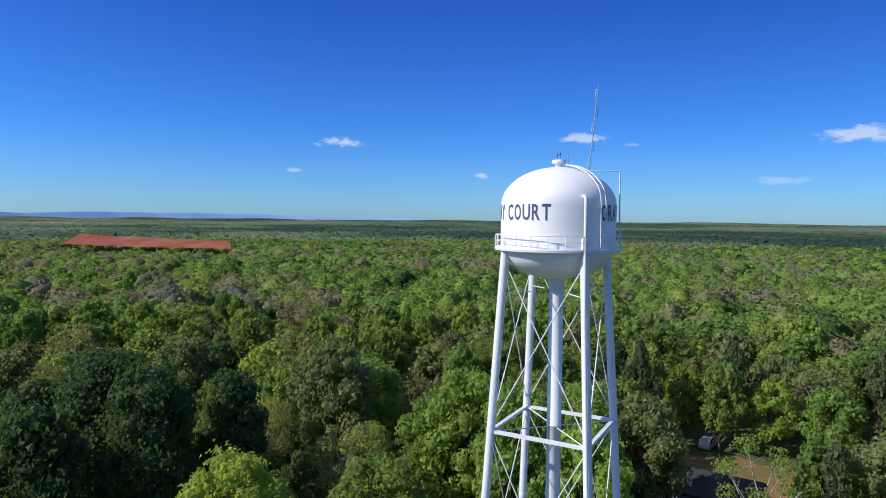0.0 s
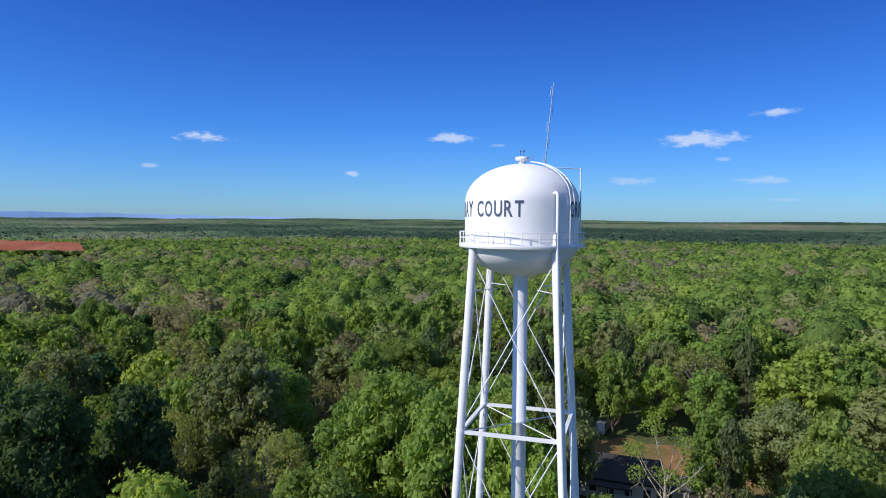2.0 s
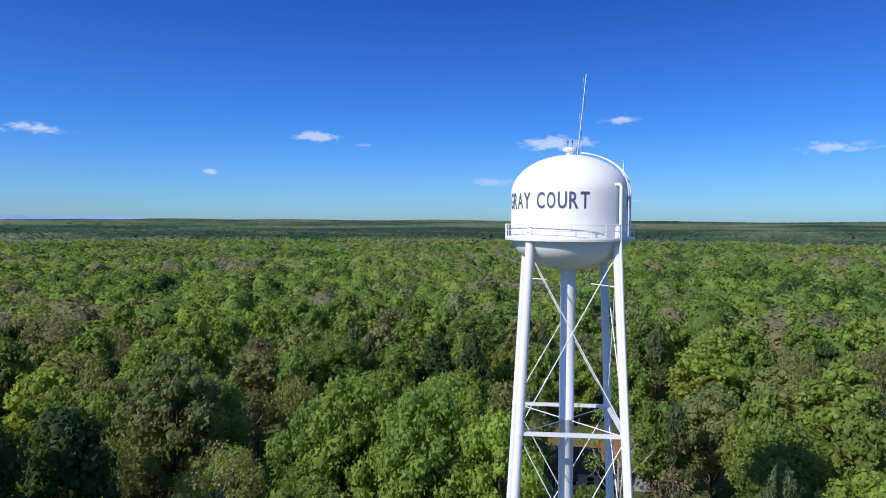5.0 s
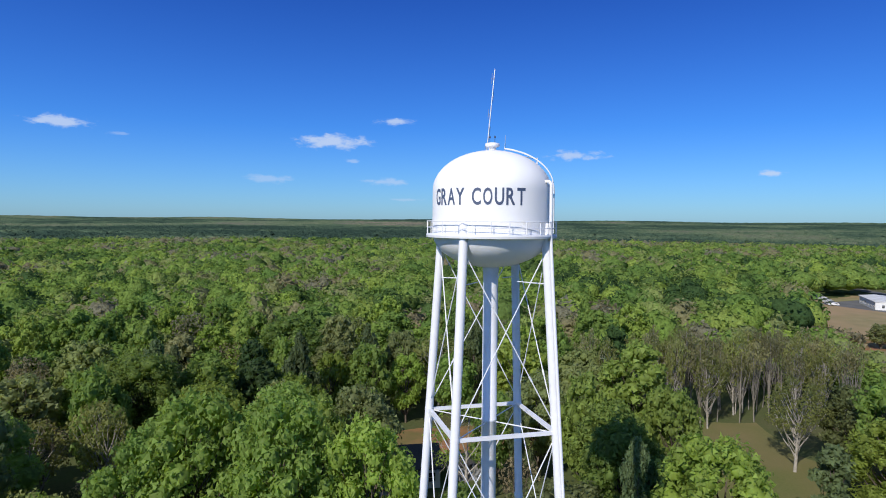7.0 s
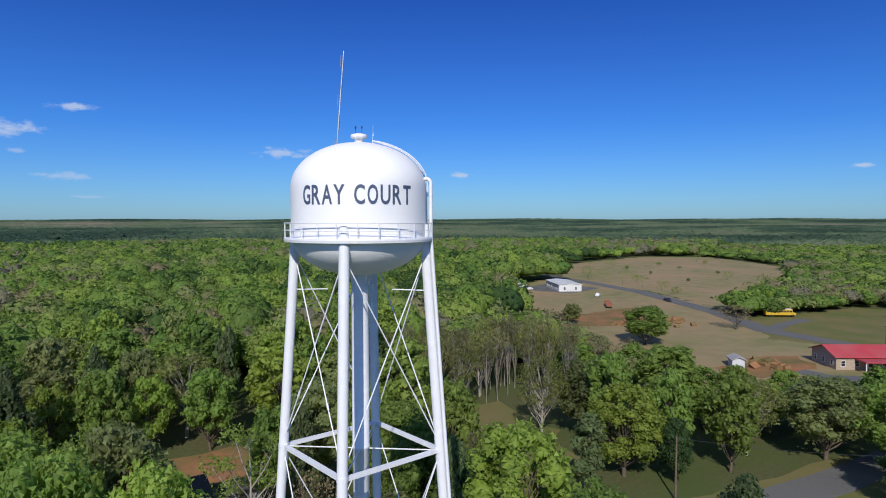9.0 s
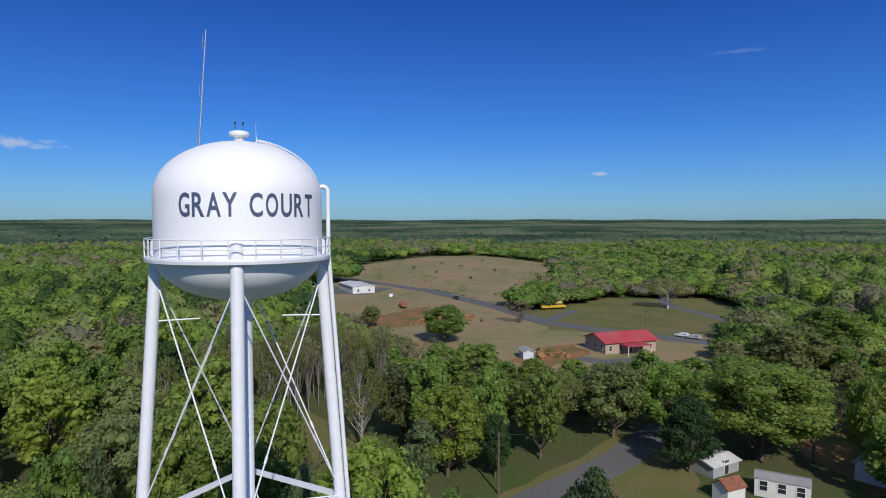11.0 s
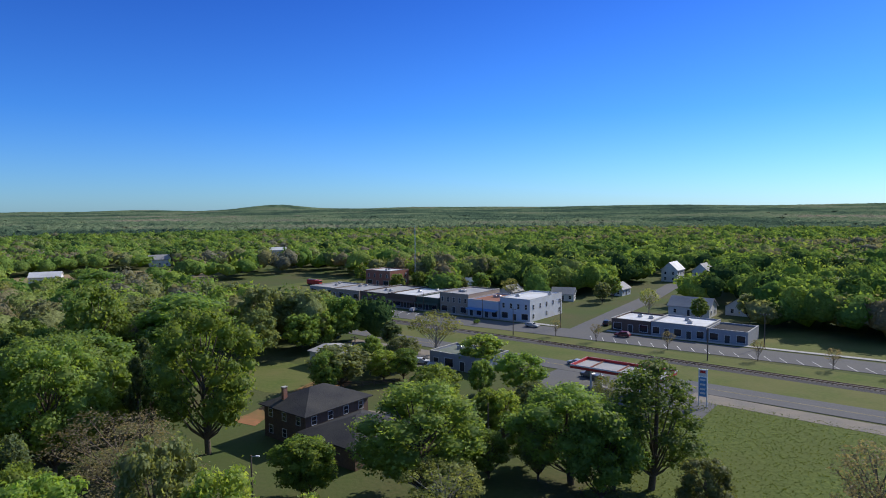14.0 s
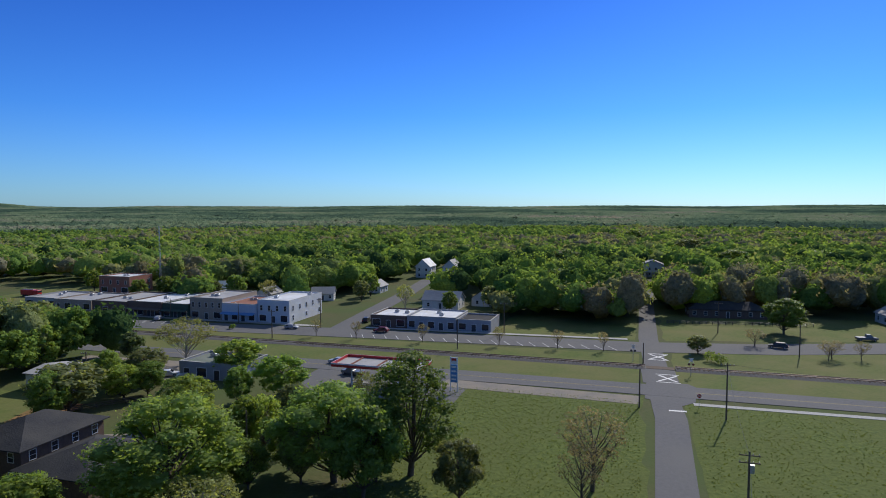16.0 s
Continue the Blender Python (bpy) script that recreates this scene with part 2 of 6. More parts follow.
M_GALV = mat("galvanised_steel", (0.5, 0.51, 0.53), (0.36, 0.37, 0.39), 4, 0.4, 0.6)
M_DARKMETAL = mat("dark_metal", (0.07, 0.07, 0.075), (0.05, 0.05, 0.055), 4, 0.5, 0.4)
M_REDLAMP = mat("red_lens", (0.55, 0.04, 0.03), None, 4, 0.3)
M_CONCRETE = mat("concrete", (0.45, 0.44, 0.41), (0.35, 0.34, 0.32), 2, 0.9, bump=0.2)
M_WHITEWALL = mat("white_siding", (0.74, 0.74, 0.72), (0.64, 0.64, 0.63), 1.2, 0.7, big=(0.6, 0.6, 0.58), bigscale=0.3)
M_BLUEWALL = mat("pale_blue_painted_brick", (0.5, 0.56, 0.64), (0.42, 0.48, 0.56), 1.1, 0.8, big=(0.55, 0.57, 0.6), bigscale=0.25)
M_BRICK = mat("red_brick", (0.42, 0.13, 0.085), (0.23, 0.09, 0.06), 2.5, 0.85, bump=0.2, big=(0.28, 0.15, 0.1), bigscale=0.3)
M_TANBRICK = mat("tan_brick", (0.42, 0.34, 0.26), (0.33, 0.26, 0.2), 2.5, 0.85, bump=0.2)
M_BROWNBRICK = mat("brown_brick", (0.17, 0.11, 0.08), (0.11, 0.075, 0.06), 2.5, 0.85, bump=0.2)
M_GREYWALL = mat("grey_painted_wall", (0.36, 0.38, 0.41), (0.29, 0.31, 0.34), 1.2, 0.8, big=(0.3, 0.3, 0.32), bigscale=0.3)
M_GREENWALL = mat("dark_green_front", (0.05, 0.09, 0.06), (0.04, 0.07, 0.05), 1.2, 0.7)
M_BLACKROOF = mat("charcoal_shingles", (0.055, 0.056, 0.06), (0.035, 0.036, 0.04), 4, 0.9, bump=0.4, big=(0.07, 0.068, 0.066), bigscale=0.3)
M_GREENROOF = mat("grey_green_shingles", (0.17, 0.2, 0.17), (0.12, 0.145, 0.125), 4, 0.9, bump=0.3, big=(0.2, 0.22, 0.19), bigscale=0.3)
M_GREYROOF = mat("grey_roofing", (0.3, 0.3, 0.31), (0.22, 0.22, 0.23), 2, 0.85, big=(0.36, 0.35, 0.34), bigscale=0.2)
M_WHITEROOF = mat("white_membrane_roof", (0.72, 0.73, 0.74), (0.58, 0.59, 0.6), 1.0, 0.7, big=(0.5, 0.5, 0.5), bigscale=0.2)
M_REDROOF = mat("red_metal_roof", (0.5, 0.045, 0.06), (0.42, 0.04, 0.055), 1.5, 0.45, big=(0.45, 0.09, 0.09), bigscale=0.25)
M_RUST = mat("rusted_metal", (0.3, 0.11, 0.06), (0.17, 0.07, 0.045), 2, 0.85)
M_GLASS = mat("dark_window_glass", (0.03, 0.035, 0.045), (0.02, 0.022, 0.03), 1, 0.08)
M_TRIM = mat("white_trim", (0.78, 0.78, 0.77), None, 3, 0.6)
M_RED = mat("red_enamel", (0.55, 0.03, 0.03), (0.45, 0.03, 0.03), 3, 0.35)
M_YELLOW = mat("yellow_bus_paint", (0.62, 0.4, 0.03), (0.52, 0.33, 0.03), 3, 0.4)
M_RUBBER = mat("black_rubber", (0.03, 0.03, 0.03), None, 5, 0.85)
M_TIMBER = mat("weathered_timber", (0.17, 0.13, 0.1), (0.11, 0.09, 0.07), 4, 0.9, bump=0.3)
M_RAIL = mat("rusty_rail_steel", (0.17, 0.11, 0.08), (0.1, 0.07, 0.06), 5, 0.5, 0.6)
M_BALLAST = mat("track_ballast", (0.2, 0.185, 0.17), (0.13, 0.12, 0.11), 4, 0.95, bump=0.7)
M_SIGNBLUE = mat("blue_sign_face", (0.1, 0.28, 0.55), None, 3, 0.4)
M_CAR = {k: mat("car_paint_" + k, c, None, 5, 0.28) for k, c in dict(white=(0.7, 0.7, 0.7), silver=(0.4, 0.41, 0.43), black=(0.03, 0.03, 0.035), maroon=(0.16, 0.03, 0.035), grey=(0.16, 0.17, 0.18)).items()}
# the blue of distance haze is put into the ridge's base colour
M_HAZE_RIDGE = mat("haze_blue_hills", (0.3, 0.47, 0.75), (0.27, 0.44, 0.7), 0.002, 1.0)


# ---- building blocks ----
def obj(name, bm, material, parent=None, label="", smooth=False):
    me = bpy.data.meshes.new(name)
    bm.to_mesh(me)
    bm.free()
    me.materials.append(material)
    if smooth:
        me.polygons.foreach_set("use_smooth", [True] * len(me.polygons))
    ob = new(name, me)
    ob.parent = parent
    return tagged(ob, label)


part = obj


def thing(name, label, category, m=None, group="", kind=""):
    ob = new(name)
    ob.matrix_basis = m or Matrix()
    ob.empty_display_size = 0.5
    return tagged(ob, label, category, group, kind)


def box(bm, x0, x1, y0, y1, z0, z1, m=None):
    vs = [bm.verts.new((m or Matrix()) @ Vector(p)) for p in ((x0, y0, z0), (x1, y0, z0), (x1, y1, z0), (x0, y1, z0), (x0, y0, z1), (x1, y0, z1), (x1, y1, z1), (x0, y1, z1))]
    for f in ((3, 2, 1, 0), (4, 5, 6, 7), (0, 1, 5, 4), (1, 2, 6, 5), (2, 3, 7, 6), (3, 0, 4, 7)):
        bm.faces.new([vs[i] for i in f])
    return bm


def boxed(*a, m=None):
    return box(bmesh.new(), *a, m=m)


def bevelled(bm, w=0.02):
    bmesh.ops.bevel(bm, geom=bm.edges[:], offset=w, segments=1, affect="EDGES")
    return bm


def tube(bm, a, b, ra, rb=None, n=10, caps=True):
    a, b = Vector(a), Vector(b)
    rot = (b - a).to_track_quat("Z", "Y").to_matrix().to_4x4()
    rings = []
    for p, r in ((a, ra), (b, ra if rb is None else rb)):
        rings.append([bm.verts.new(p + rot @ Vector((r * math.cos(2 * math.pi * i / n), r * math.sin(2 * math.pi * i / n), 0))) for i in range(n)])
    for i in range(n):
        j = (i + 1) % n
        bm.faces.new((rings[0][i], rings[0][j], rings[1][j], rings[1][i]))
    if caps:
        bm.faces.new(rings[0][::-1])
        bm.faces.new(rings[1])
    return bm


def pipe(pts, r, n=8, closed=False):
    """One bent pipe through pts."""
    bm = bmesh.new()
    pts = [Vector(p) for p in pts]
    m = len(pts)
    rings = []
    for i, p in enumerate(pts):
        a, b = (pts[i - 1], pts[(i + 1) % m]) if closed else (pts[max(i - 1, 0)], pts[min(i + 1, m - 1)])
        d = (b - a).normalized()
        side_v = d.cross(Vector((0, 0, 1)) if abs(d.z) < 0.95 else Vector((1, 0, 0))).normalized()
        up = side_v.cross(d)
        rings.append([bm.verts.new(p + (side_v * math.cos(2 * math.pi * k / n) + up * math.sin(2 * math.pi * k / n)) * r) for k in range(n)])
    for i in range(m if closed else m - 1):
        for k in range(n):
            bm.faces.new((rings[i][k], rings[i][(k + 1) % n], rings[(i + 1) % m][(k + 1) % n], rings[(i + 1) % m][k]))
    bmesh.ops.recalc_face_normals(bm, faces=bm.faces[:])
    return bm


def tubed(*a, **k):
    return tube(bmesh.new(), *a, **k)


def lathe(profile, n=96):
    bm = bmesh.new()
    rings = []
    for r, z in profile:
        if r < 1e-6:
            rings.append([bm.verts.new((0, 0, z))])
        else:
            rings.append([bm.verts.new((r * math.cos(2 * math.pi * i / n), r * math.sin(2 * math.pi * i / n), z)) for i in range(n)])
    for a, b in zip(rings, rings[1:]):
        for i in range(n):
            j = (i + 1) % n
            if len(a) == 1:
                bm.faces.new((a[0], b[j], b[i]))
            elif len(b) == 1:
                bm.faces.new((a[i], a[j], b[0]))
            else:
                bm.faces.new((a[i], a[j], b[j], b[i]))
    bmesh.ops.recalc_face_normals(bm, faces=bm.faces[:])
    return bm


def polar(r, deg, z):
    return Vector((r * math.cos(radians(deg)), r * math.sin(radians(deg)), z))


# the town's own grid: r along the highway, s across it, away from the tower
GRID = radians(39.92)
U, V = Vector((-math.sin(GRID), math.cos(GRID), 0)), Vector((-math.cos(GRID), -math.sin(GRID), 0))
GRID_TURN = Matrix(((U.x, V.x, 0, 0), (U.y, V.y, 0, 0), (0, 0, 1, 0), (0, 0, 0, 1)))


def town(r, s, z=0.0):
    return U * r + V * s + Vector((0, 0, z))


def town_pose(r, s, turn=0, z=0.0):
    return Matrix.Translation(town(r, s, z)) @ GRID_TURN @ pose(0, 0, 0, 0, 0, turn)


def strip(name, pts, width, material, z, label, category="road", kind="structure", thick=0.06):
    """A road or path of even width along pts."""
    bm = bmesh.new()
    pts = [Vector((p[0], p[1], 0)) for p in pts]
    rows = []
    for i, p in enumerate(pts):
        d = (pts[min(i + 1, len(pts) - 1)] - pts[max(i - 1, 0)]).normalized()
        nrm = Vector((-d.y, d.x, 0)) * width / 2
        rows.append([bm.verts.new(q) for q in (p - nrm + Vector((0, 0, z - thick)), p - nrm + Vector((0, 0, z)), p + nrm + Vector((0, 0, z)), p + nrm + Vector((0, 0, z - thick)))])
    for a, b in zip(rows, rows[1:]):
        for i in range(3):
            bm.faces.new((a[i], a[i + 1], b[i + 1], b[i]))
    bmesh.ops.recalc_face_normals(bm, faces=bm.faces[:])
    if sum(f.normal.z for f in bm.faces) < 0:
        bmesh.ops.reverse_faces(bm, faces=bm.faces[:])
    return tagged(obj(name, bm, material), label, category, kind=kind)


def patch(name, pts, material, z, label, category="ground", ragged=0.0, seed=1):
    """A level patch of ground with an uneven rim."""
    rnd = random.Random(seed)
    rim = []
    for (x0, y0), (x1, y1) in zip(pts, pts[1:] + pts[:1]):
        n = max(1, int(math.hypot(x1 - x0, y1 - y0) / 4)) if ragged else 1
        for i in range(n):
            k = i / n
            rim.append((x0 + (x1 - x0) * k + rnd.uniform(-ragged, ragged), y0 + (y1 - y0) * k + rnd.uniform(-ragged, ragged), z))
    bm = bmesh.new()
    top = bm.faces.new([bm.verts.new(p) for p in rim])
    if top.normal.z < 0:
        top.normal_flip()
    bm.normal_update()
    if top.normal.z < 0:
        bmesh.ops.reverse_faces(bm, faces=[top])
    bmesh.ops.triangulate(bm, faces=[top])
    return tagged(obj(name, bm, material), label, category, kind="structure")


def grid_pts(*rs):
    return [tuple(town(r, s)[:2]) for r, s in rs]

# ---- ground ----
def ground_sheet():
    bm = bmesh.new()
    rings = [0, 60, 120, 200, 320, 500, 800, 1300, 2100, 3200, 4900]
    n = 96
    rows = [[bm.verts.new((0, 0, 0))]] + [[bm.verts.new((r * math.cos(2 * math.pi * i / n), r * math.sin(2 * math.pi * i / n), 0)) for i in range(n)] for r in rings[1:]]
    for a, b in zip(rows, rows[1:]):
        for i in range(n):
            j = (i + 1) % n
            bm.faces.new((a[0], b[i], b[j]) if len(a) == 1 else (a[i], b[i], b[j], a[j]))
    tagged(obj("ground", bm, M_GROUND), "brown and green woodland ground under the trees", "ground", kind="structure")


ground_sheet()
FIELD = [(356, 114), (478, 150), (620, 118), (640, 60), (540, -5), (400, -12), (290, 2), (258, 8), (314, 50)]
QUARRY = [(-470, 455), (-250, 440), (-268, 500), (-330, 540), (-500, 565)]
patch("field", FIELD, M_FIELD, 0.03, "rough tan and green field with patches of red soil", ragged=3)

patch("clearing", [(118, 0), (126, -48), (196, -66), (204, -16), (258, 6), (330, 66), (340, 118), (272, 124), (196, 74), (150, 40)], M_FIELD, 0.015, "dry tan grass and bare soil of a clearing", ragged=2)


def quarry():
    """A graded hillside of red earth that faces the tower."""
    bm = bmesh.new()
    rng = random.Random(4)
    rows = []
    for i in range(25):
        k = i / 24
        a, b = Vector((-458 + 190 * k, 493 - 24 * k, 11)), Vector((-486 + 195 * k, 552 - 46 * k, 19.5 - 3.5 * k))
        rows.append([bm.verts.new(a.lerp(b, q) + Vector((0, 0, rng.uniform(-0.5, 0.5)))) for q in (0.1, 0.2, 0.32, 0.45, 0.6, 0.8, 1, 1.1)])
    for a, b in zip(rows, rows[1:]):
        for i in range(7):
            bm.faces.new((a[i], b[i], b[i + 1], a[i + 1]))
    bmesh.ops.recalc_face_normals(bm, faces=bm.faces[:])
    tagged(obj("quarry_floor", bm, M_QUARRY), "bare graded red earth hillside", "ground", kind="structure")


quarry()
patch("lawn", grid_pts((-34, 112), (-34, 158), (7.5, 158), (8, 60), (-14, 60)), M_MEADOW, 0.03, "rough bright green meadow beside the highway", ragged=1.2)
patch("lawn", grid_pts((15.5, 60), (15.5, 157), (150, 160), (150, 60)), M_MEADOW, 0.03, "mown green lot beside the crossroad", ragged=0.4)
patch("lawn", grid_pts((-300, 168), (-300, 192), (-70, 194), (7, 197), (7, 168)), M_VERGE, 0.02, "yellow-green verge along the railway", ragged=0.3)
patch("lawn", grid_pts((15, 168), (15, 200), (72, 216), (150, 240), (150, 168)), M_VERGE, 0.02, "yellow-green verge along the railway", ragged=0.3)
patch("lawn", grid_pts((-35, 213), (-35, 248), (7, 252), (6, 215)), M_VERGE, 0.02, "green lawn under the oaks", ragged=0.6)
patch("lawn", grid_pts((14, 216), (14, 262), (110, 270), (110, 240), (72, 230)), M_VERGE, 0.025, "green front lawn of the brick house", ragged=0.6)
patch("lawn", grid_pts((-260, 214), (-260, 262), (-228, 262), (-228, 214)), M_VERGE, 0.02, "green lawn behind the shops", ragged=0.6)
patch("lawn", grid_pts((-128, 104), (-128, 126), (-98, 126), (-98, 108)), M_VERGE, 0.03, "lawn beside the brick house", ragged=0.8)
patch("lawn", [(40, -2), (58, -4), (76, -17), (92, -26), (88, -36), (66, -34), (54, -46), (36, -62), (26, -52), (34, -20)], M_LAWN, 0.025, "mown lawn between the lane and the sheds", ragged=0.8)
patch("lawn", [(46, 16), (62, 6), (80, 18), (92, 34), (82, 42), (62, 30)], M_LAWN, 0.03, "worn lawn in a woodland clearing", ragged=1.2)
patch("lawn", [(196, -12), (238, -2), (290, -40), (300, -90), (228, -92), (192, -52)], M_LAWN, 0.025, "grassy ground by the side road", ragged=1.5)
patch("clay_yard", [(14, 58), (30, 56), (46, 42), (54, 50), (46, 62), (30, 70), (15, 68)], M_CLAY, 0.03, "bare reddish clay yard beside the white house", ragged=1.5)
patch("clay_yard", [(146, -2), (164, -8), (172, -20), (158, -24), (140, -12)], M_CLAY, 0.03, "bare orange clay building plot", ragged=1.2)
patch("clay_yard", [(205, 62), (244, 44), (262, 28), (230, 22), (196, 36), (186, 54)], M_CLAY, 0.03, "bare orange clay lot with rubble", ragged=1.5)
patch("clay_yard", grid_pts((-104, 112), (-104, 122), (-98, 124), (-92, 110), (-91, 92), (-96, 92)), M_CLAY, 0.035, "orange clay drive beside the brick house", ragged=1.0)
patch("clay_yard", [(70, -58), (92, -52), (98, -66), (80, -76)], M_CLAY, 0.03, "red clay yard with scrap", ragged=1.0)
patch("clay_yard", [(62, -84), (48, -76), (40, -84), (62, -108), (80, -116), (84, -108)], M_CLAY, 0.02, "red clay bank along the lane", ragged=1.0)
patch("grass_verge", [(160, 30), (210, 12), (250, 20), (268, 34), (330, 84), (322, 92), (262, 48), (214, 26), (170, 40)], M_FIELD, 0.035, "dry tan grass beside the country road", ragged=1.2)

# roads
strip("road", grid_pts((9, 60), (11.5, 113), (12.4, 146), (11.8, 158.2)), 5.6, M_ASPHALT, 0.08, "worn grey asphalt side street")
strip("road", grid_pts((11.4, 170.6), (9.7, 217), (10.1, 275), (11, 330)), 5.4, M_ASPHALT, 0.08, "worn grey asphalt side street")
patch("road_apron", grid_pts((8, 158), (8.4, 169.5), (9.2, 171), (17, 171), (18.5, 169), (17.5, 158), (15, 155)), M_ASPHALT, 0.085, "asphalt apron of the road junction", "road")
strip("road", grid_pts((11.6, 170), (11.2, 182)), 7.6, M_ASPHALT, 0.07, "wide asphalt approach to the level crossing")
strip("road", grid_pts((-330, 164.5), (-60, 164.5), (160, 164.8)), 8.2, M_ASPHALT, 0.1, "grey asphalt highway along the railway")
strip("road_shoulder", grid_pts((-34, 157.6), (-10, 156.8), (7, 156.5)), 5.6, M_GRAVEL, 0.07, "pale cracked gravel shoulder of the highway")
strip("road", grid_pts((-300, 184), (-200, 192), (-70, 202), (8, 206), (40, 212), (74, 223), (150, 249)), 12.5, M_ASPHALT, 0.09, "grey main street asphalt in front of the shops")
strip("road", grid_pts((-83, 206), (-87, 246), (-91, 288), (-98, 340)), 7.5, M_ASPHALT, 0.075, "worn asphalt side street past the shops")
strip("parking_lot", grid_pts((-66, 152), (-28, 152)), 18, M_ASPHALT, 0.06, "grey asphalt filling station forecourt", "parking lot")
strip("parking_lot", grid_pts((-130, 148), (-92, 150)), 16, M_GRAVEL, 0.05, "gravel and asphalt yard of the garage", "parking lot")
strip("sidewalk", grid_pts((-184, 207.4), (-130, 207.6), (-92, 208.6)), 2.2, M_CONCRETE, 0.16, "concrete sidewalk in front of the shops", "sidewalk")
strip("sidewalk", grid_pts((-76, 210.6), (-36, 212.4), (4, 215)), 2.0, M_CONCRETE, 0.16, "concrete sidewalk in front of the store", "sidewalk")
strip("sidewalk", grid_pts((17, 156.6), (60, 157.6), (120, 158)), 1.6, M_CONCRETE, 0.1, "pale concrete sidewalk along the highway", "sidewalk")
strip("road", [(30, 14), (46, -1), (61, -12), (70, -19), (79, -25), (95, -34)], 6.2, M_ASPHALT, 0.08, "cracked grey asphalt lane through the trees")
strip("road", [(48, -72), (54.6, -78.5), (66, -86), (75, -92), (87, -103), (104, -120)], 4.8, M_ASPHALT, 0.08, "narrow asphalt lane in the shade of trees")
strip("road", [(0, -98), (30, -95), (56, -84)], 5, M_DARKASPHALT, 0.06, "shaded asphalt lane under the pines")
strip("road", [(420, 190), (346, 96), (307, 53), (248, 9), (212, -10), (190, -42), (180, -66), (160, -100)], 8.5, M_ASPHALT, 0.09, "grey asphalt country road")
strip("road", [(300, -66), (268, -64), (232, -78), (205, -88), (180, -84)], 6, M_DARKASPHALT, 0.07, "asphalt side road in the trees")
strip("driveway", [(214, -12), (226, -14), (246, -22)], 5, M_ASPHALT, 0.07, "asphalt driveway")
strip("driveway", [(152, -20), (148, -27), (152, -36), (160, -40)], 6, M_ASPHALT, 0.06, "curved asphalt driveway of the red-roofed building")
strip("driveway", grid_pts((-92, 104), (-78, 110), (-60, 116), (-46, 140)), 4, M_GRAVEL, 0.05, "gravel drive behind the brick house")
strip("parking_lot", [(285, 98), (318, 92)], 34, M_DARKASPHALT, 0.05, "asphalt lot beside a low white building", "parking lot")


def painted(name, pts, width, z, label, material=M_PAINTLINE):
    return strip(name, pts, width, material, z, label, "road marking", thick=0.006)


for s in (164.35, 164.65):
    painted("centre_line", grid_pts((-300, s), (6, s)), 0.14, 0.112, "worn yellow centre line", M_YELLOWLINE)
    painted("centre_line", grid_pts((18, s), (150, s + 0.2)), 0.14, 0.112, "worn yellow centre line", M_YELLOWLINE)
painted("stop_line", grid_pts((12.2, 151.4), (15.4, 151.6)), 0.7, 0.092, "white painted stop line")
for s0, ro in ((172, 1.6), (192.5, 0.2)):
    grid_mark = lambda *rs: grid_pts(*[(r + ro, s) for r, s in rs])
    painted("crossing_mark", grid_mark((9.5, s0), (13.5, s0 + 5)), 0.5, 0.092, "white painted crossing cross on the asphalt")
    painted("crossing_mark", grid_mark((13.4, s0), (9.6, s0 + 5)), 0.5, 0.096, "white painted crossing cross on the asphalt")
    painted("crossing_mark", grid_mark((9, s0 - 0.8), (14, s0 - 0.8)), 0.35, 0.092, "white bar beside the crossing cross")
    painted("crossing_mark", grid_mark((9, s0 + 5.8), (14, s0 + 5.8)), 0.35, 0.092, "white bar beside the crossing cross")
for i in range(22):
    r = -74 + i * 3.6
    s = 202 + (r + 70) * 4 / 78 - 6
    painted("parking_line", grid_pts((r, s), (r - 2.6, s + 4.6)), 0.14, 0.102, "white slanted parking bay line")
for i in range(12):
    r = -180 + i * 3.8
    s = 192 + (r + 200) * 10 / 130 + 6
    painted("parking_line", grid_pts((r, s), (r + 2, s - 4.6)), 0.14, 0.102, "white slanted parking bay line")


# ---- railway ----
def railway():
    for r0, r1 in ((-300, 8.4), (15.2, 160)):
        bm = bmesh.new()
        prof = [(-2.3, 0.02), (-1.5, 0.3), (1.5, 0.3), (2.3, 0.02)]
        a = [bm.verts.new(town(r0, 183.7 + y, z)) for y, z in prof]
        b = [bm.verts.new(town(r1, 183.7 + y, z)) for y, z in prof]
        for i in range(3):
            bm.faces.new((a[i], b[i], b[i + 1], a[i + 1]))
        bmesh.ops.recalc_face_normals(bm, faces=bm.faces[:])
        bed = tagged(obj("track_bed", bm, M_BALLAST), "grey-brown ballast bed of the single railway track", "railway", kind="structure")
        for y in (-0.72, 0.72):
            part("rail", boxed(r0, r1, 183.66 + y, 183.74 + y, 0.42, 0.58, m=GRID_TURN), M_RAIL, bed)
        sl = bpy.data.meshes.new("sleeper")
        b2 = boxed(-0.12, 0.12, -1.3, 1.3, 0.26, 0.42)
        b2.to_mesh(sl)
        b2.free()
        sl.materials.append(M_TIMBER)
        lo, hi = max(r0, -85), min(r1, 66)
        for i in range(int((hi - lo) / 0.95)):
            o = new("sleeper", sl)
            o.parent = bed
            o.matrix_basis = town_pose(lo + 0.5 + i * 0.95, 183.7)
    for r in (11.8,):
        tagged(obj("crossing_planks", boxed(8.6, 15.0, 182.4, 185.0, 0.02, 0.13, m=GRID_TURN), M_TIMBER), "dark timber planks of the level crossing", "level crossing", kind="structure")


railway()


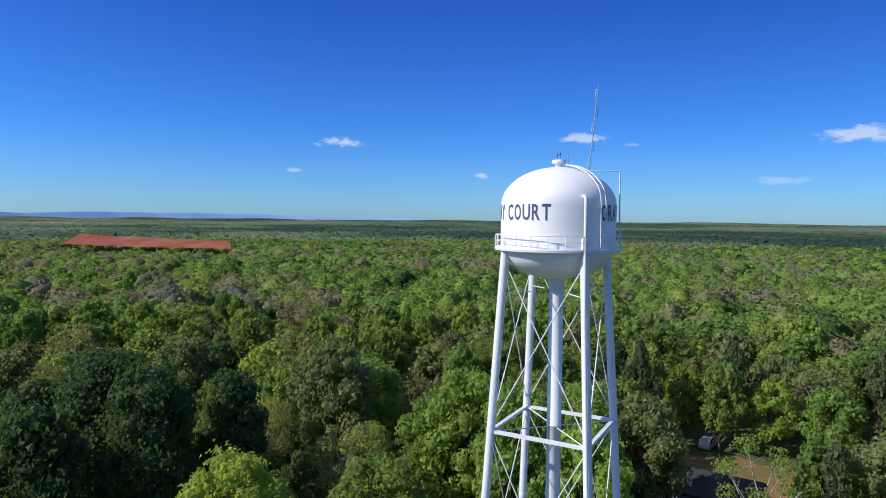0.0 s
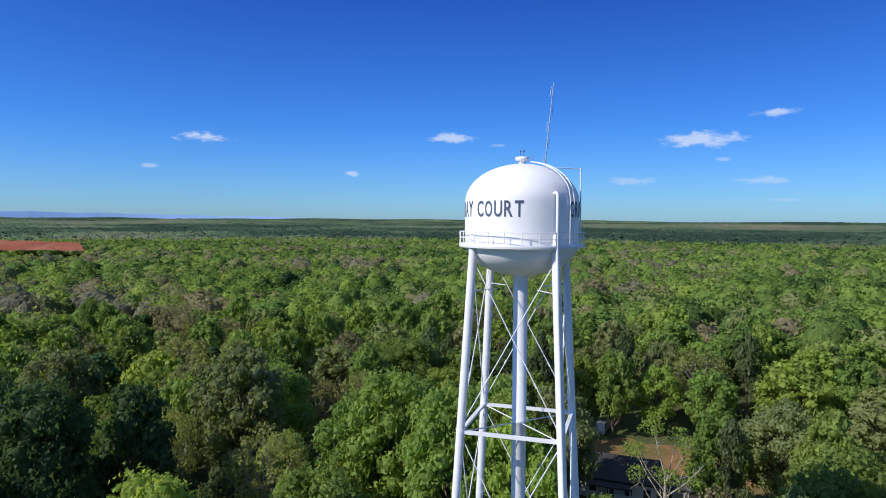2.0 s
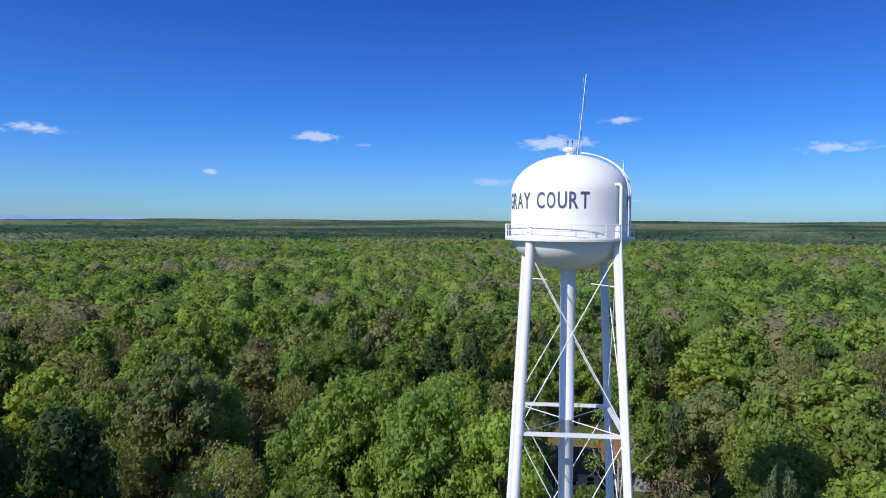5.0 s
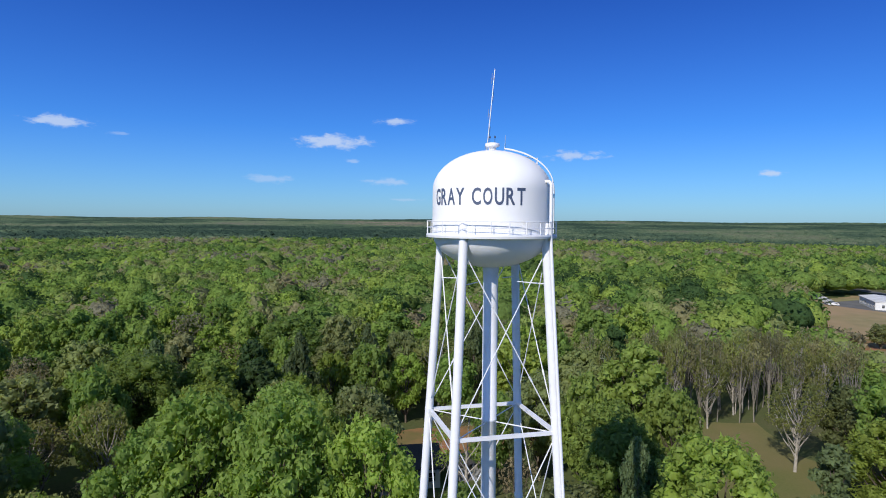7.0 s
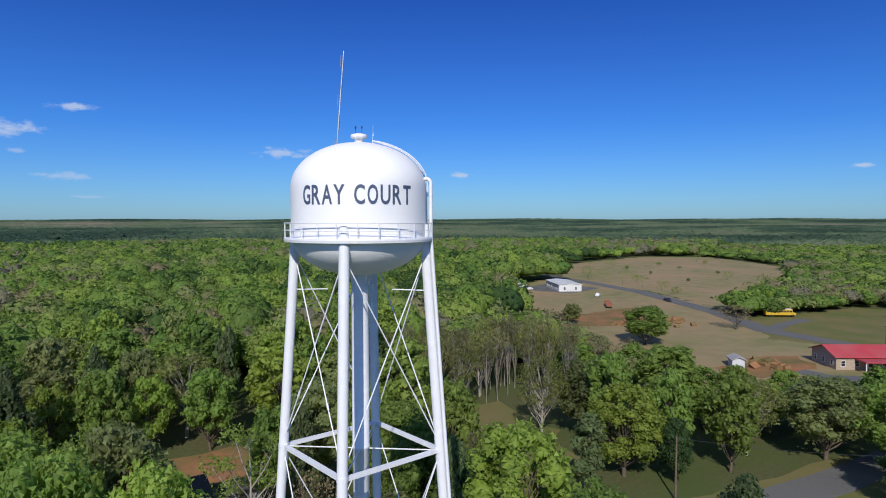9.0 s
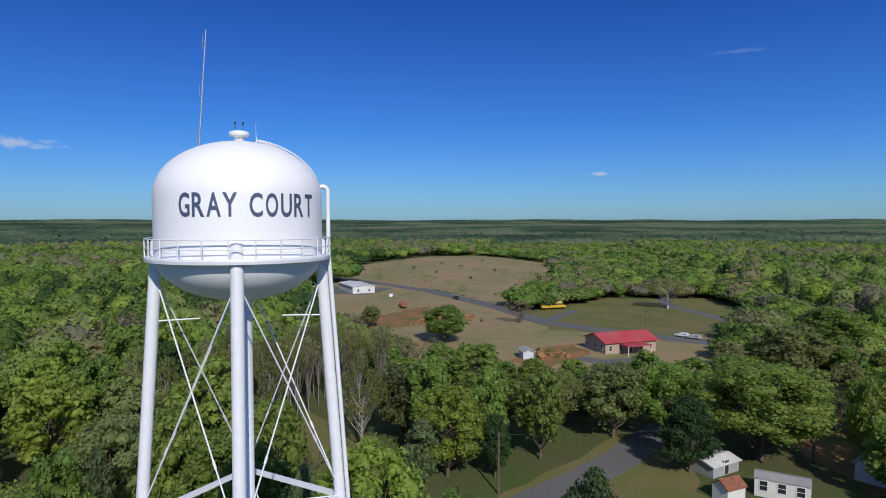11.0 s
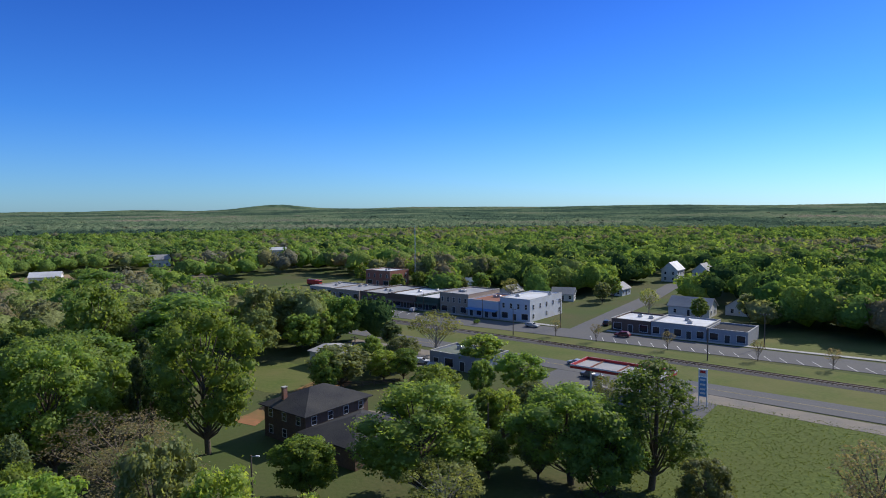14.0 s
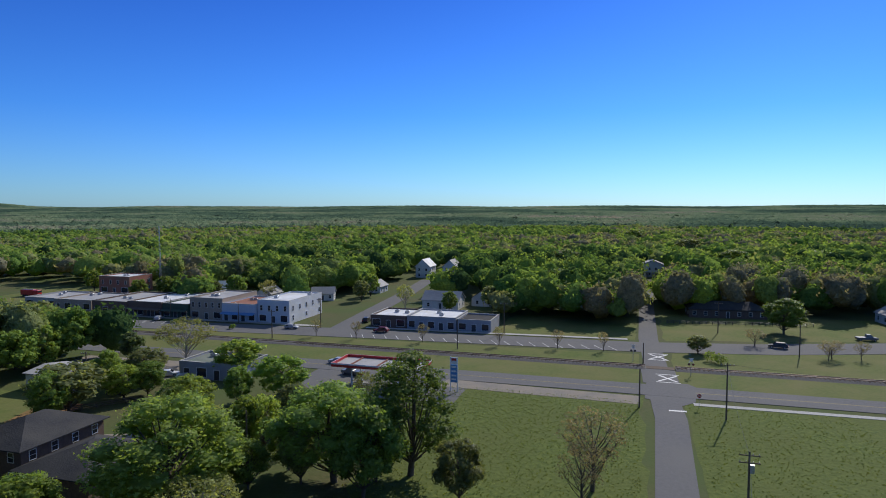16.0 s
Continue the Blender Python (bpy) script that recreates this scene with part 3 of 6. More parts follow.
# ---- water tower ----
def water_tower():
    R = 3.48
    tower = thing("water_tower", "white steel water tower with domed tank on four braced legs", "water tower")
    prof = [(0, 35.0)] + [(R * math.sin(a), 37.05 - 2.05 * math.cos(a)) for a in np.linspace(0.12, math.pi / 2, 14)]
    prof += [(R, z) for z in (37.3, 38.4, 39.48)]
    prof += [(R * math.cos(k), 39.5 + 2.36 * math.sin(k)) for k in np.linspace(0.08, math.pi / 2, 18)]
    prof[-1] = (0, 41.86)
    tank = part("tank", lathe(prof), M_TANK, tower, "white domed steel tank with a rounded bowl", smooth=True)
    for z in (37.2,):
        part("weld_seam", lathe([(R + 0.004, z - 0.02), (R + 0.012, z), (R + 0.004, z + 0.02)]), M_TANK, tank)
    vent = part("roof_vent", lathe([(0.22, 41.7), (0.22, 42.05), (0.41, 42.08), (0.43, 42.16), (0.41, 42.27), (0.2, 42.32), (0, 42.33)], 32), M_STEEL, tower, "round white roof vent", smooth=True)
    for dx in (-0.16, 0.16):
        part("warning_light", lathe([(0.015, 42.3), (0.015, 42.58), (0.04, 42.6), (0.045, 42.66), (0.03, 42.72), (0, 42.73)], 10), M_DARKMETAL, vent, "small dark obstruction light").matrix_basis = Matrix.Translation(polar(dx, 118, 0))
    # balcony
    balcony = part("balcony_floor", lathe([(R - 0.02, 36.98), (3.82, 36.98), (3.84, 36.9), (3.82, 36.78), (R - 0.3, 36.78)]), M_STEEL, tower, "white ring balcony floor")
    for z, r in ((37.71, 0.028), (37.35, 0.022)):
        part("handrail", pipe([polar(3.8, i * 5, z) for i in range(72)], r, 6, True), M_STEEL, balcony)
    for i in range(24):
        part("baluster", tubed(polar(3.8, i * 15 + 6, 36.95), polar(3.8, i * 15 + 6, 37.72), 0.026, n=6), M_STEEL, balcony)
    # legs, 7 in 100 batter
    legs = [205.3, 295.3, 25.3, 115.3]
    at = lambda z: 3.41 + (37.0 - z) * 0.07
    for k, a in enumerate(legs):
        leg = part("leg", tubed(polar(at(0), a, 0.3), polar(at(37.6), a, 37.55), 0.255, 0.255, 24), M_STEEL, tower, smooth=False)
        part("leg_cap", tubed(polar(at(37.6), a, 37.5), polar(at(37.6) - 0.01, a, 37.62), 0.27, 0.2, 20), M_STEEL, leg)
        part("leg_foot", boxed(-0.7, 0.7, -0.7, 0.7, -0.1, 0.35, m=Matrix.Translation(polar(at(0), a, 0)) @ pose(0, 0, 0, 0, 0, a)), M_CONCRETE, leg, "concrete pier")
        for z in (25.85, 19.5, 13.2, 6.5):
            part("leg_joint", tubed(polar(at(z - 0.12), a, z - 0.12), polar(at(z + 0.12), a, z + 0.12), 0.275, n=20), M_STEEL, leg)
    zs = (36.3, 25.85, 13.2, 0.6)
    for k in range(4):
        a, b = legs[k], legs[(k + 1) % 4]
        for z in zs[1:3]:
            bm = bmesh.new()
            p, q = polar(at(z), a, z), polar(at(z), b, z)
            d = (q - p).normalized()
            rot = Matrix((Vector((d.x, d.y, 0)), Vector((-d.y, d.x, 0)), Vector((0, 0, 1)))).transposed().to_4x4()
            L = (q - p).length
            mm = Matrix.Translation(p) @ rot
            box(bm, 0.2, L - 0.2, -0.12, 0.12, 0.02, 0.06, m=mm)
            box(bm, 0.2, L - 0.2, -0.12, -0.085, -0.12, 0.02, m=mm)
            box(bm, 0.2, L - 0.2, 0.085, 0.12, -0.12, 0.02, m=mm)
            part("strut", bm, M_STEEL, tower)
        for hi, lo in zip(zs, zs[1:]):
            for c, d in ((a, b), (b, a)):
                p, q = polar(at(hi), c, hi - 0.2), polar(at(lo), d, lo + 0.25)
                rod = part("brace_rod", tubed(p, q, 0.034, n=8), M_STEEL, tower)
                mid = p.lerp(q, 0.72)
                e = (q - p).normalized()
                part("turnbuckle", tubed(mid - e * 0.16, mid + e * 0.16, 0.055, n=8), M_STEEL, rod)
        # stub arm near the top of each leg
        s, e = polar(at(34.2), a, 34.2), polar(1.7, a, 34.25)
        part("stub_arm", tubed(s, e, 0.035, 0.03, 8), M_STEEL, tower)
        part("stub_arm", tubed(polar(at(13.2), a, 13.2), polar(0.45, a, 13.2), 0.04, n=8), M_STEEL, tower)
        part("stub_arm", tubed(polar(at(25.85), a, 25.8), polar(0.4, a, 25.8), 0.035, n=8), M_STEEL, tower)
    riser = part("riser_pipe", lathe([(0.62, 35.35), (0.5, 35.0), (0.445, 34.6), (0.445, 26.0), (0.47, 25.98), (0.47, 25.85), (0.445, 25.83), (0.445, 13), (0.47, 12.98), (0.47, 12.85), (0.445, 12.83), (0.445, 0.3), (0.9, 0.28), (0.9, 0)], 40), M_STEEL, tower, "thick white central riser pipe", smooth=True)
    # overflow pipe beside one leg
    pts = [polar(R - 0.09, 293.0, 39.95)] + [polar(R + 0.05 + 0.22 * math.sin(t), 293.0, 39.75 + 0.22 * math.cos(t)) for t in np.linspace(0, math.pi / 2, 6)] + [polar(R + 0.28, 293.0, 37.0), polar(at(33) + 0.36, 291.8, 33), polar(at(1) + 0.36, 292.6, 1.0)]
    part("overflow_pipe", pipe(pts, 0.095, 12), M_STEEL, tower, "white overflow pipe with an elbow at the top", smooth=True)
    # ladder over the dome
    dome = [(r, z) for r, z in prof if z >= 36.9][:-1]
    ladder = None
    for da in (-3.2, 3.2):
        path = [polar(r + 0.14, 314 + da * min(3.0, R / max(r, 0.6)), z + 0.13 * (z > 40)) for r, z in dome if r > 0.5]
        rail = part("roof_ladder" if ladder is None else "ladder_rail", pipe(path, 0.035, 6), M_STEEL, ladder or tower, "curved white ladder over the dome" if ladder is None else "")
        ladder = ladder or rail
    for i in range(14):
        z = 37.2 + i * 0.28
        r = R + 0.14 if z < 39.4 else None
        if r:
            part("rung", tubed(polar(r, 310.8, z), polar(r, 317.2, z), 0.018, n=6), M_STEEL, ladder)
    # cable arm
    arm = bmesh.new()
    tube(arm, polar(1.2, 330, 41.62), polar(3.66, 1.6, 41.62), 0.03, n=6)
    tube(arm, polar(3.66, 1.6, 41.66), polar(3.72, 1.6, 37.0), 0.045, n=6)
    part("cable_arm", arm, M_STEEL, tower, "white pipe arm on the roof")
    # whip antenna
    mast = bmesh.new()
    tube(mast, (1.95, 3.16, 37.0), (2.0, 3.14, 41.8), 0.035, n=6)
    part("antenna_bracket", mast, M_DARKMETAL, tower, "thin dark antenna pole")
    m2 = bmesh.new()
    tube(m2, (2.0, 3.14, 41.6), (2.52, 2.96, 47.5), 0.045, 0.03, n=6)
    ant = part("antenna", m2, M_GALV, tower, "tall pale whip antenna")
    for i, z in enumerate((42.4, 43.5, 44.6, 45.7, 46.9)):
        c = Vector((2.0, 3.14, 41.6)).lerp(Vector((2.52, 2.96, 47.5)), (z - 41.6) / 5.9)
        e = c + Vector((0.13 if i % 2 else -0.13, 0.05, 0))
        part("antenna_element", tube(tubed(e - Vector((0.03, 0, 0.35)), e + Vector((0.03, 0, 0.35)), 0.016, n=6), c, e, 0.012, n=6), M_GALV, ant)
    part("small_aerial", tube(tubed(polar(0.75, 318, 41.7), polar(0.75, 318, 42.75), 0.014, n=6), polar(0.72, 300, 41.72), polar(0.75, 318, 42.4), 0.01, n=6), M_GALV, tower)

    # lettering, bent round the tank
    def letter(ch, centre):
        cu = bpy.data.curves.new("letter", "FONT")
        cu.body, cu.align_x, cu.size, cu.offset, cu.extrude, cu.resolution_u = ch, "CENTER", 1.0, 0.017, 0.01, 4
        tmp = new("letter", cu)
        me = bpy.data.meshes.new_from_object(tmp.evaluated_get(bpy.context.evaluated_depsgraph_get()))
        bpy.data.objects.remove(tmp)
        co = np.array([v.co[:] for v in me.vertices])
        w = 0.5 if ch not in "AY" else 0.54
        x0, x1, y0, y1 = co[:, 0].min(), co[:, 0].max(), co[:, 1].min(), co[:, 1].max()
        bm = bmesh.new()
        bm.from_mesh(me)
        for _ in range(2):
            bmesh.ops.subdivide_edges(bm, edges=[e for e in bm.edges if e.calc_length() > 0.09], cuts=1)
        for v in bm.verts:
            x = ((v.co.x - x0) / (x1 - x0) - 0.5) * w
            z = 38.6 + (v.co.y - y0) / (y1 - y0) * 0.93
            a = radians(centre) + x / R
            r = R + 0.012 + (0.006 if v.co.z > 0 else -0.006)
            v.co = (r * math.cos(a), r * math.sin(a), z)
        bpy.data.meshes.remove(me)
        part("letter", bm, M_LETTER, tower, "slate blue capital letter " + ch)

    for start in (172.0, 317.5):
        for slot, ch in zip((0, 1, 2, 3, 4.6, 5.63, 6.67, 7.7, 8.72), "GRAYCOURT"):
            letter(ch, start + slot * 9.9)


water_tower()

# ---- trees ----
def ball(level):
    bm = bmesh.new()
    bmesh.ops.create_icosphere(bm, subdivisions=level, radius=1)
    v = np.array([q.co[:] for q in bm.verts])
    f = np.array([[q.index for q in t.verts] for t in bm.faces])
    bm.free()
    return v, f


BALL = {1: ball(1), 2: ball(2)}


def leaf_mesh(name, centres, normals, size, seed, material=None, tint=None, cores=None):
    """Small leaf sprays, one tilted three-cornered piece at each centre, over inner masses of foliage.
    cores: vertices, triangles and tints of those masses."""
    rng = np.random.default_rng(seed)
    n = len(centres)
    nv = normals * 0.8 + (0, 0, 0.2) + rng.normal(0, 0.55, (n, 3))
    nv /= np.linalg.norm(nv, axis=1)[:, None] + 1e-9
    t = np.cross(nv, rng.normal(0, 1, (n, 3)))
    t /= np.linalg.norm(t, axis=1)[:, None] + 1e-9
    b = np.cross(nv, t)
    s = (np.asarray(size) * rng.uniform(0.55, 1.4, n))[:, None]
    k = rng.uniform(0.55, 1.0, n)[:, None]
    co = np.stack([centres - t * s * 0.75, centres + t * s * 0.45 - b * s * k * 0.7, centres + t * s * 0.5 + b * s * k * 0.7], 1).reshape(-1, 3)
    tri = np.arange(n * 3).reshape(-1, 3)
    tones = np.repeat(tint, 3) if tint is not None else None
    if cores is not None:
        tri = np.concatenate([tri, cores[1] + len(co)])
        co = np.concatenate([co, cores[0]])
        if tones is not None:
            tones = np.concatenate([tones, cores[2]])
    me = bpy.data.meshes.new(name)
    me.vertices.add(len(co))
    me.vertices.foreach_set("co", co.ravel())
    me.loops.add(len(tri) * 3)
    me.loops.foreach_set("vertex_index", tri.ravel())
    me.polygons.add(len(tri))
    me.polygons.foreach_set("loop_start", np.arange(len(tri)) * 3)
    me.polygons.foreach_set("loop_total", np.full(len(tri), 3))
    me.polygons.foreach_set("use_smooth", np.arange(len(tri)) >= n)
    if tones is not None:
        at = me.attributes.new("tint", "FLOAT", "POINT")
        at.data.foreach_set("value", tones.astype(np.float32))
    me.update(calc_edges=True)
    if material:
        me.materials.append(material)
    return me


def lobe_cores(lobes, level, rng, part_of=0.82):
    V, F, off = [], [], 0
    v, f = BALL[level]
    for x, y, z, r in lobes:
        q = v * (1 + rng.normal(0, 0.2, len(v)))[:, None] * r * part_of * (1, 1, 0.82) + (x, y, z)
        V.append(q)
        F.append(f + off)
        off += len(v)
    return np.concatenate(V), np.concatenate(F), None


def lobes_for(kind, rng):
    """Clumps of a crown for a tree 15 high and 5.5 in radius: centre and radius."""
    out = []
    if kind == "pine":
        for i in range(13):
            z = 6.5 + 8 * (i / 12) ** 0.9
            a, r = rng.uniform(0, 6.28), rng.uniform(0.5, 3.4) * (1 - 0.62 * (i / 12)) * 1.2
            out.append((r * math.cos(a), r * math.sin(a), z, rng.uniform(0.9, 1.6)))
        return out
    k = {"oak": 44, "fresh": 40, "dark": 34, "olive": 42, "sparse": 30, "bare": 22, "vine": 20, "white": 11, "slim": 12}[kind]
    low = {"oak": 1.9, "fresh": 1.8, "dark": 1.6, "olive": 2.2, "slim": 8.0, "vine": 0.9}.get(kind, 5.0)
    for i in range(k):
        u = 1 - 1.85 * (i + 0.5) / k
        a = i * 2.4 + rng.uniform(-0.4, 0.4)
        q = math.sqrt(max(0, 1 - u * u))
        mid, half = (low + 14.4) / 2, (14.4 - low) / 2 - 1.1
        r = (3.9 * q + 0.2) * rng.uniform(0.75, 1.08)
        if kind in ("vine", "slim"):
            r *= 0.7
        if kind == "dark":
            r *= 0.55 + 0.5 * (1 - (u + 1) / 2)
        out.append((r * math.cos(a), r * math.sin(a), mid + half * u * rng.uniform(0.88, 1.05), rng.uniform(0.85, 1.75) * (0.9 if kind in ("sparse", "bare", "white", "slim") else 1)))
    return out


def crown_points(lobes, n, rng, fill=0.25):
    L = np.array(lobes)
    w = L[:, 3] ** 2
    which = rng.choice(len(L), n * 2, p=w / w.sum())
    d = rng.normal(0, 1, (n * 2, 3))
    d[:, 2] += 0.25
    d /= np.linalg.norm(d, axis=1)[:, None]
    rad = L[which, 3] * (1 - fill * rng.uniform(0, 1, n * 2)) * (1 + np.abs(rng.normal(0, 0.16, n * 2)))
    p = L[which, :3] + d * rad[:, None] * np.array([1, 1, 0.8])
    inside = np.zeros(len(p), bool)
    for x, y, z, r in lobes:
        inside |= np.linalg.norm(p - (x, y, z), axis=1) < r * 0.6
    keep = np.where(~inside)[0][:n]
    return p[keep], d[keep]


def trunk_mesh(kind, lobes, rng, fine):
    bm = bmesh.new()
    lean = Vector((rng.uniform(-0.3, 0.3), rng.uniform(-0.3, 0.3), 0))
    tops = 13.5 if kind in ("pine", "dark", "vine", "slim") else 8.5
    pts = [Vector((0, 0, -0.3)), Vector((0, 0, 2.5)) + lean, Vector((0, 0, 5.5)) + lean * 1.6, Vector((0, 0, tops)) + lean * 2.5]
    rad = [0.3, 0.24, 0.2, 0.06] if kind != "slim" else [0.24, 0.2, 0.17, 0.05]
    for i in range(3):
        tube(bm, pts[i], pts[i + 1], rad[i], rad[i + 1], 7 if fine else 5, caps=False)
    for j, (x, y, z, r) in enumerate(lobes):
        end = Vector((x, y, z))
        s = min(0.95, max(0.2, (z - 3.5) / tops - 0.15))
        f = s * 3
        i = min(2, int(f))
        start = pts[i].lerp(pts[i + 1], f - i)
        mid = start.lerp(end, 0.5) + Vector((0, 0, -0.4))
        tube(bm, start, mid, 0.1, 0.065, 5 if fine else 3, caps=False)
        tube(bm, mid, end, 0.065, 0.03, 5 if fine else 3, caps=False)
        if kind in ("bare", "sparse", "white", "olive", "vine", "slim"):
            for _ in range((9 if kind in ("bare", "white") else 5) if fine else 4):
                d = Vector((rng.normal(), rng.normal(), rng.normal() + 0.6)).normalized()
                q = mid.lerp(end, rng.uniform(0.2, 1))
                tube(bm, q, q + d * r * rng.uniform(0.8, 1.4), 0.028, 0.01, 3, caps=False)
    me = bpy.data.meshes.new("trunk")
    bm.to_mesh(me)
    bm.free()
    me.materials.append(M_PALEBARK if kind in ("white", "sparse") else M_GREYBARK if kind == "slim" else M_BARK)
    me.polygons.foreach_set("use_smooth", [True] * len(me.polygons))
    return me


WORDS = {"oak": "leafy mid-green broadleaf tree with a lumpy crown", "fresh": "broadleaf tree in fresh yellow-green spring leaf", "olive": "olive-green broadleaf tree coming into leaf", "dark": "dense dark green evergreen tree",
         "sparse": "half-bare grey-olive tree with pale limbs", "bare": "nearly bare grey-brown tree with fine twigs", "pine": "tall grey-green pine with an open crown", "vine": "tall vine-covered tree with a ragged crown", "white": "pale-limbed tree with sparse yellow-green leaves", "slim": "tall slim tree with a pale trunk and thin crown"}
FULL = dict(oak=3600, fresh=3500, olive=3300, dark=3300, sparse=2600, bare=1100, pine=3000, vine=2800, white=900, slim=900)
PROTO = {}


def tree_meshes(kind, level, variant, wide=False):
    key = (kind, level, variant, wide)
    if key not in PROTO:
        rng = np.random.default_rng(sum(ord(c) for c in kind) * 31 + variant * 7)
        lobes = lobes_for(kind, rng)
        n, size = ((int(FULL[kind] * 1.7), 0.32), (int(FULL[kind] * 0.6), 0.52))[level]
        if wide:
            n, size = int(n * 1.7), size * 0.68
        if kind in ("bare", "sparse", "white", "slim"):
            size *= 0.7
        p, d = crown_points(lobes, n, rng, 0.6 if kind in ("sparse", "bare", "white", "pine", "slim") else 0.4)
        PROTO[key] = (trunk_mesh(kind, lobes, rng, level == 0), leaf_mesh("crown", p, d, size, variant + 3, LEAF[kind],
                                                                             cores=None if kind in ("bare", "white", "sparse", "slim") else lobe_cores(lobes, 1, rng, 0.45 if kind in ("pine", "vine") else 0.7)))
    return PROTO[key]


def tree(kind, x, y, h, r, level, rng):
    t, c = tree_meshes(kind, level, int(rng.integers(0, 3)), min(r, h * 0.7) > 7.4)
    top = new("tree")
    top.empty_display_size = 0.5
    a = rng.uniform(0, 6.28)
    k = max(min(r, h * 0.7) / 5.5, 0.35)
    top.matrix_basis = Matrix.Translation((x, y, 0)) @ Matrix.Rotation(a, 4, "Z") @ Matrix.Diagonal((k, k * rng.uniform(0.88, 1.1), h / 14.6, 1))
    for nm, me in (("trunk", t), ("crown", c)):
        o = new(nm, me)
        o.parent = top
    tagged(top, WORDS[kind], "tree", "trees of the woods and town")


TOWN_TREES = [
    ("oak", -38, -94, 16, 10.1), ("vine", -69, -90, 18, 10), ("oak", -64, -91, 12, 5), ("bare", -82, -69, 9, 4), ("oak", -59, -94, 14, 10.1), ("bare", -87, -72, 12, 6.0), ("oak", -212, -114, 11, 10.5), ("pine", -43, -175, 9, 5.9), ("sparse", -55, -176, 12, 8.9), ("fresh", -63, -158, 9, 6.1), ("fresh", -189, -223, 12, 11.9), ("oak", -111, -321, 13, 9.3), ("olive", -225, -164, 9, 7.6), ("oak", -208, -209, 13, 10.8), ("oak", -227, -205, 14, 11.2), ("oak", -227, -185, 12, 9.5), ("fresh", -23, -97, 9, 4.3), ("sparse", -39, -85, 9, 6), ("olive", -70, -79, 9, 3.8), ("fresh", -66, -137, 9, 5.9), ("olive", -29, -149, 10, 6.8), ("olive", -24, -231, 12, 12.7), ("olive", -169, -113, 5, 4.0), ("oak", -60, -87, 14, 5.7)]
TOWN_FAR_TREES = [
    ("oak", -247, -419, 16, 16.5), ("olive", -179, -335, 15, 12.7), ("oak", -176, -405, 15, 15.0), ("oak", -513, -422, 16, 19.8), ("olive", -281, -278, 14, 13.1), ("oak", -256, -345, 15, 14.4), ("oak", -245, -286, 15, 12.5), ("oak", -343, -213, 15, 15.1), ("oak", -278, -152, 14, 11.6), ("oak", -381, -185, 15, 15.9), ("oak", -292, -127, 13, 10.4), ("olive", -412, -290, 16, 17.0), ("bare", -100, -390, 12, 8.6), ("bare", -192, -91, 5, 5.0), ("bare", -190, -110, 5, 5.2)]
GROVE_TREES = [
    ("oak", 9, -181, 18.7, 19.1), ("oak", 19, -143, 16.5, 12.3), ("fresh", -22, -98, 8.8, 4.8), ("olive", 5, -240, 14.3, 11.3), ("oak", 76, -319, 14.3, 18.7), ("olive", -15, -220, 13.2, 12.0), ("olive", 23, -197, 15.4, 12.8), ("pine", 43, -94, 22, 4.8), ("pine", 21, -87, 25, 5.8), ("pine", 28, -73, 22, 5.0), ("fresh", -7, -117, 25, 9.5), ("oak", 13, -111, 21.5, 9.0), ("fresh", 28, -106, 24.5, 10.0), ("oak", 27, -175, 23, 8.5), ("olive", -20, -194, 17, 7.0), ("olive", -9, -192, 19, 6.0), ("pine", 48, -89, 18.7, 5.2), ("pine", 40, -59, 12.1, 9.3), ("fresh", 93, -77, 17, 9.2), ("sparse", 88, -113, 19.8, 15.6), ("oak", 114, -170, 18.7, 9.4), ("oak", 61, -160, 19.8, 12.2), ("oak", 21, -132, 18.7, 11.5), ("oak", 7, -171, 18.7, 15.9), ("oak", 54, -260, 17.6, 15.0), ("oak", 174, -133, 15.4, 12.4)]
GROVE_LOW_TREES = [
    ("bare", -3, -91, 12.1, 11.4), ("sparse", 87, -164, 18.7, 11.8), ("oak", 124, -126, 17.6, 10.9), ("fresh", 153, -188, 17.6, 13.4), ("sparse", 85, -246, 17.6, 12.7), ("bare", 2, -101, 13.2, 10.2), ("bare", 29, -86, 7.7, 3.0)]
LANE_TREES = [
    ("fresh", 29.5, 3, 19.5, 6.6), ("dark", 67, -5, 10, 3.4), ("fresh", 66, 2, 14, 6.4), ("sparse", 84, -13, 13, 6.5), ("olive", 88, -24, 14, 7.3), ("oak", 81, -46, 17, 12.1), ("oak", 167, 20, 12, 8.8), ("dark", 74, -34, 12, 5.6), ("oak", 76, -60, 16, 4.5), ("olive", 191, 51, 8, 4.1), ("sparse", 258, -62, 14, 11.5), ("bare", 209, -1, 9, 6.3), ("oak", 105, 3, 13, 7.1), ("olive", 80, 12, 14, 6.4), ("olive", 137, -70, 14, 10.8), ("oak", 163, -89, 15, 10.9), ("oak", 88, -33, 14, 6.3), ("sparse", 74, 18, 15, 5.2)]
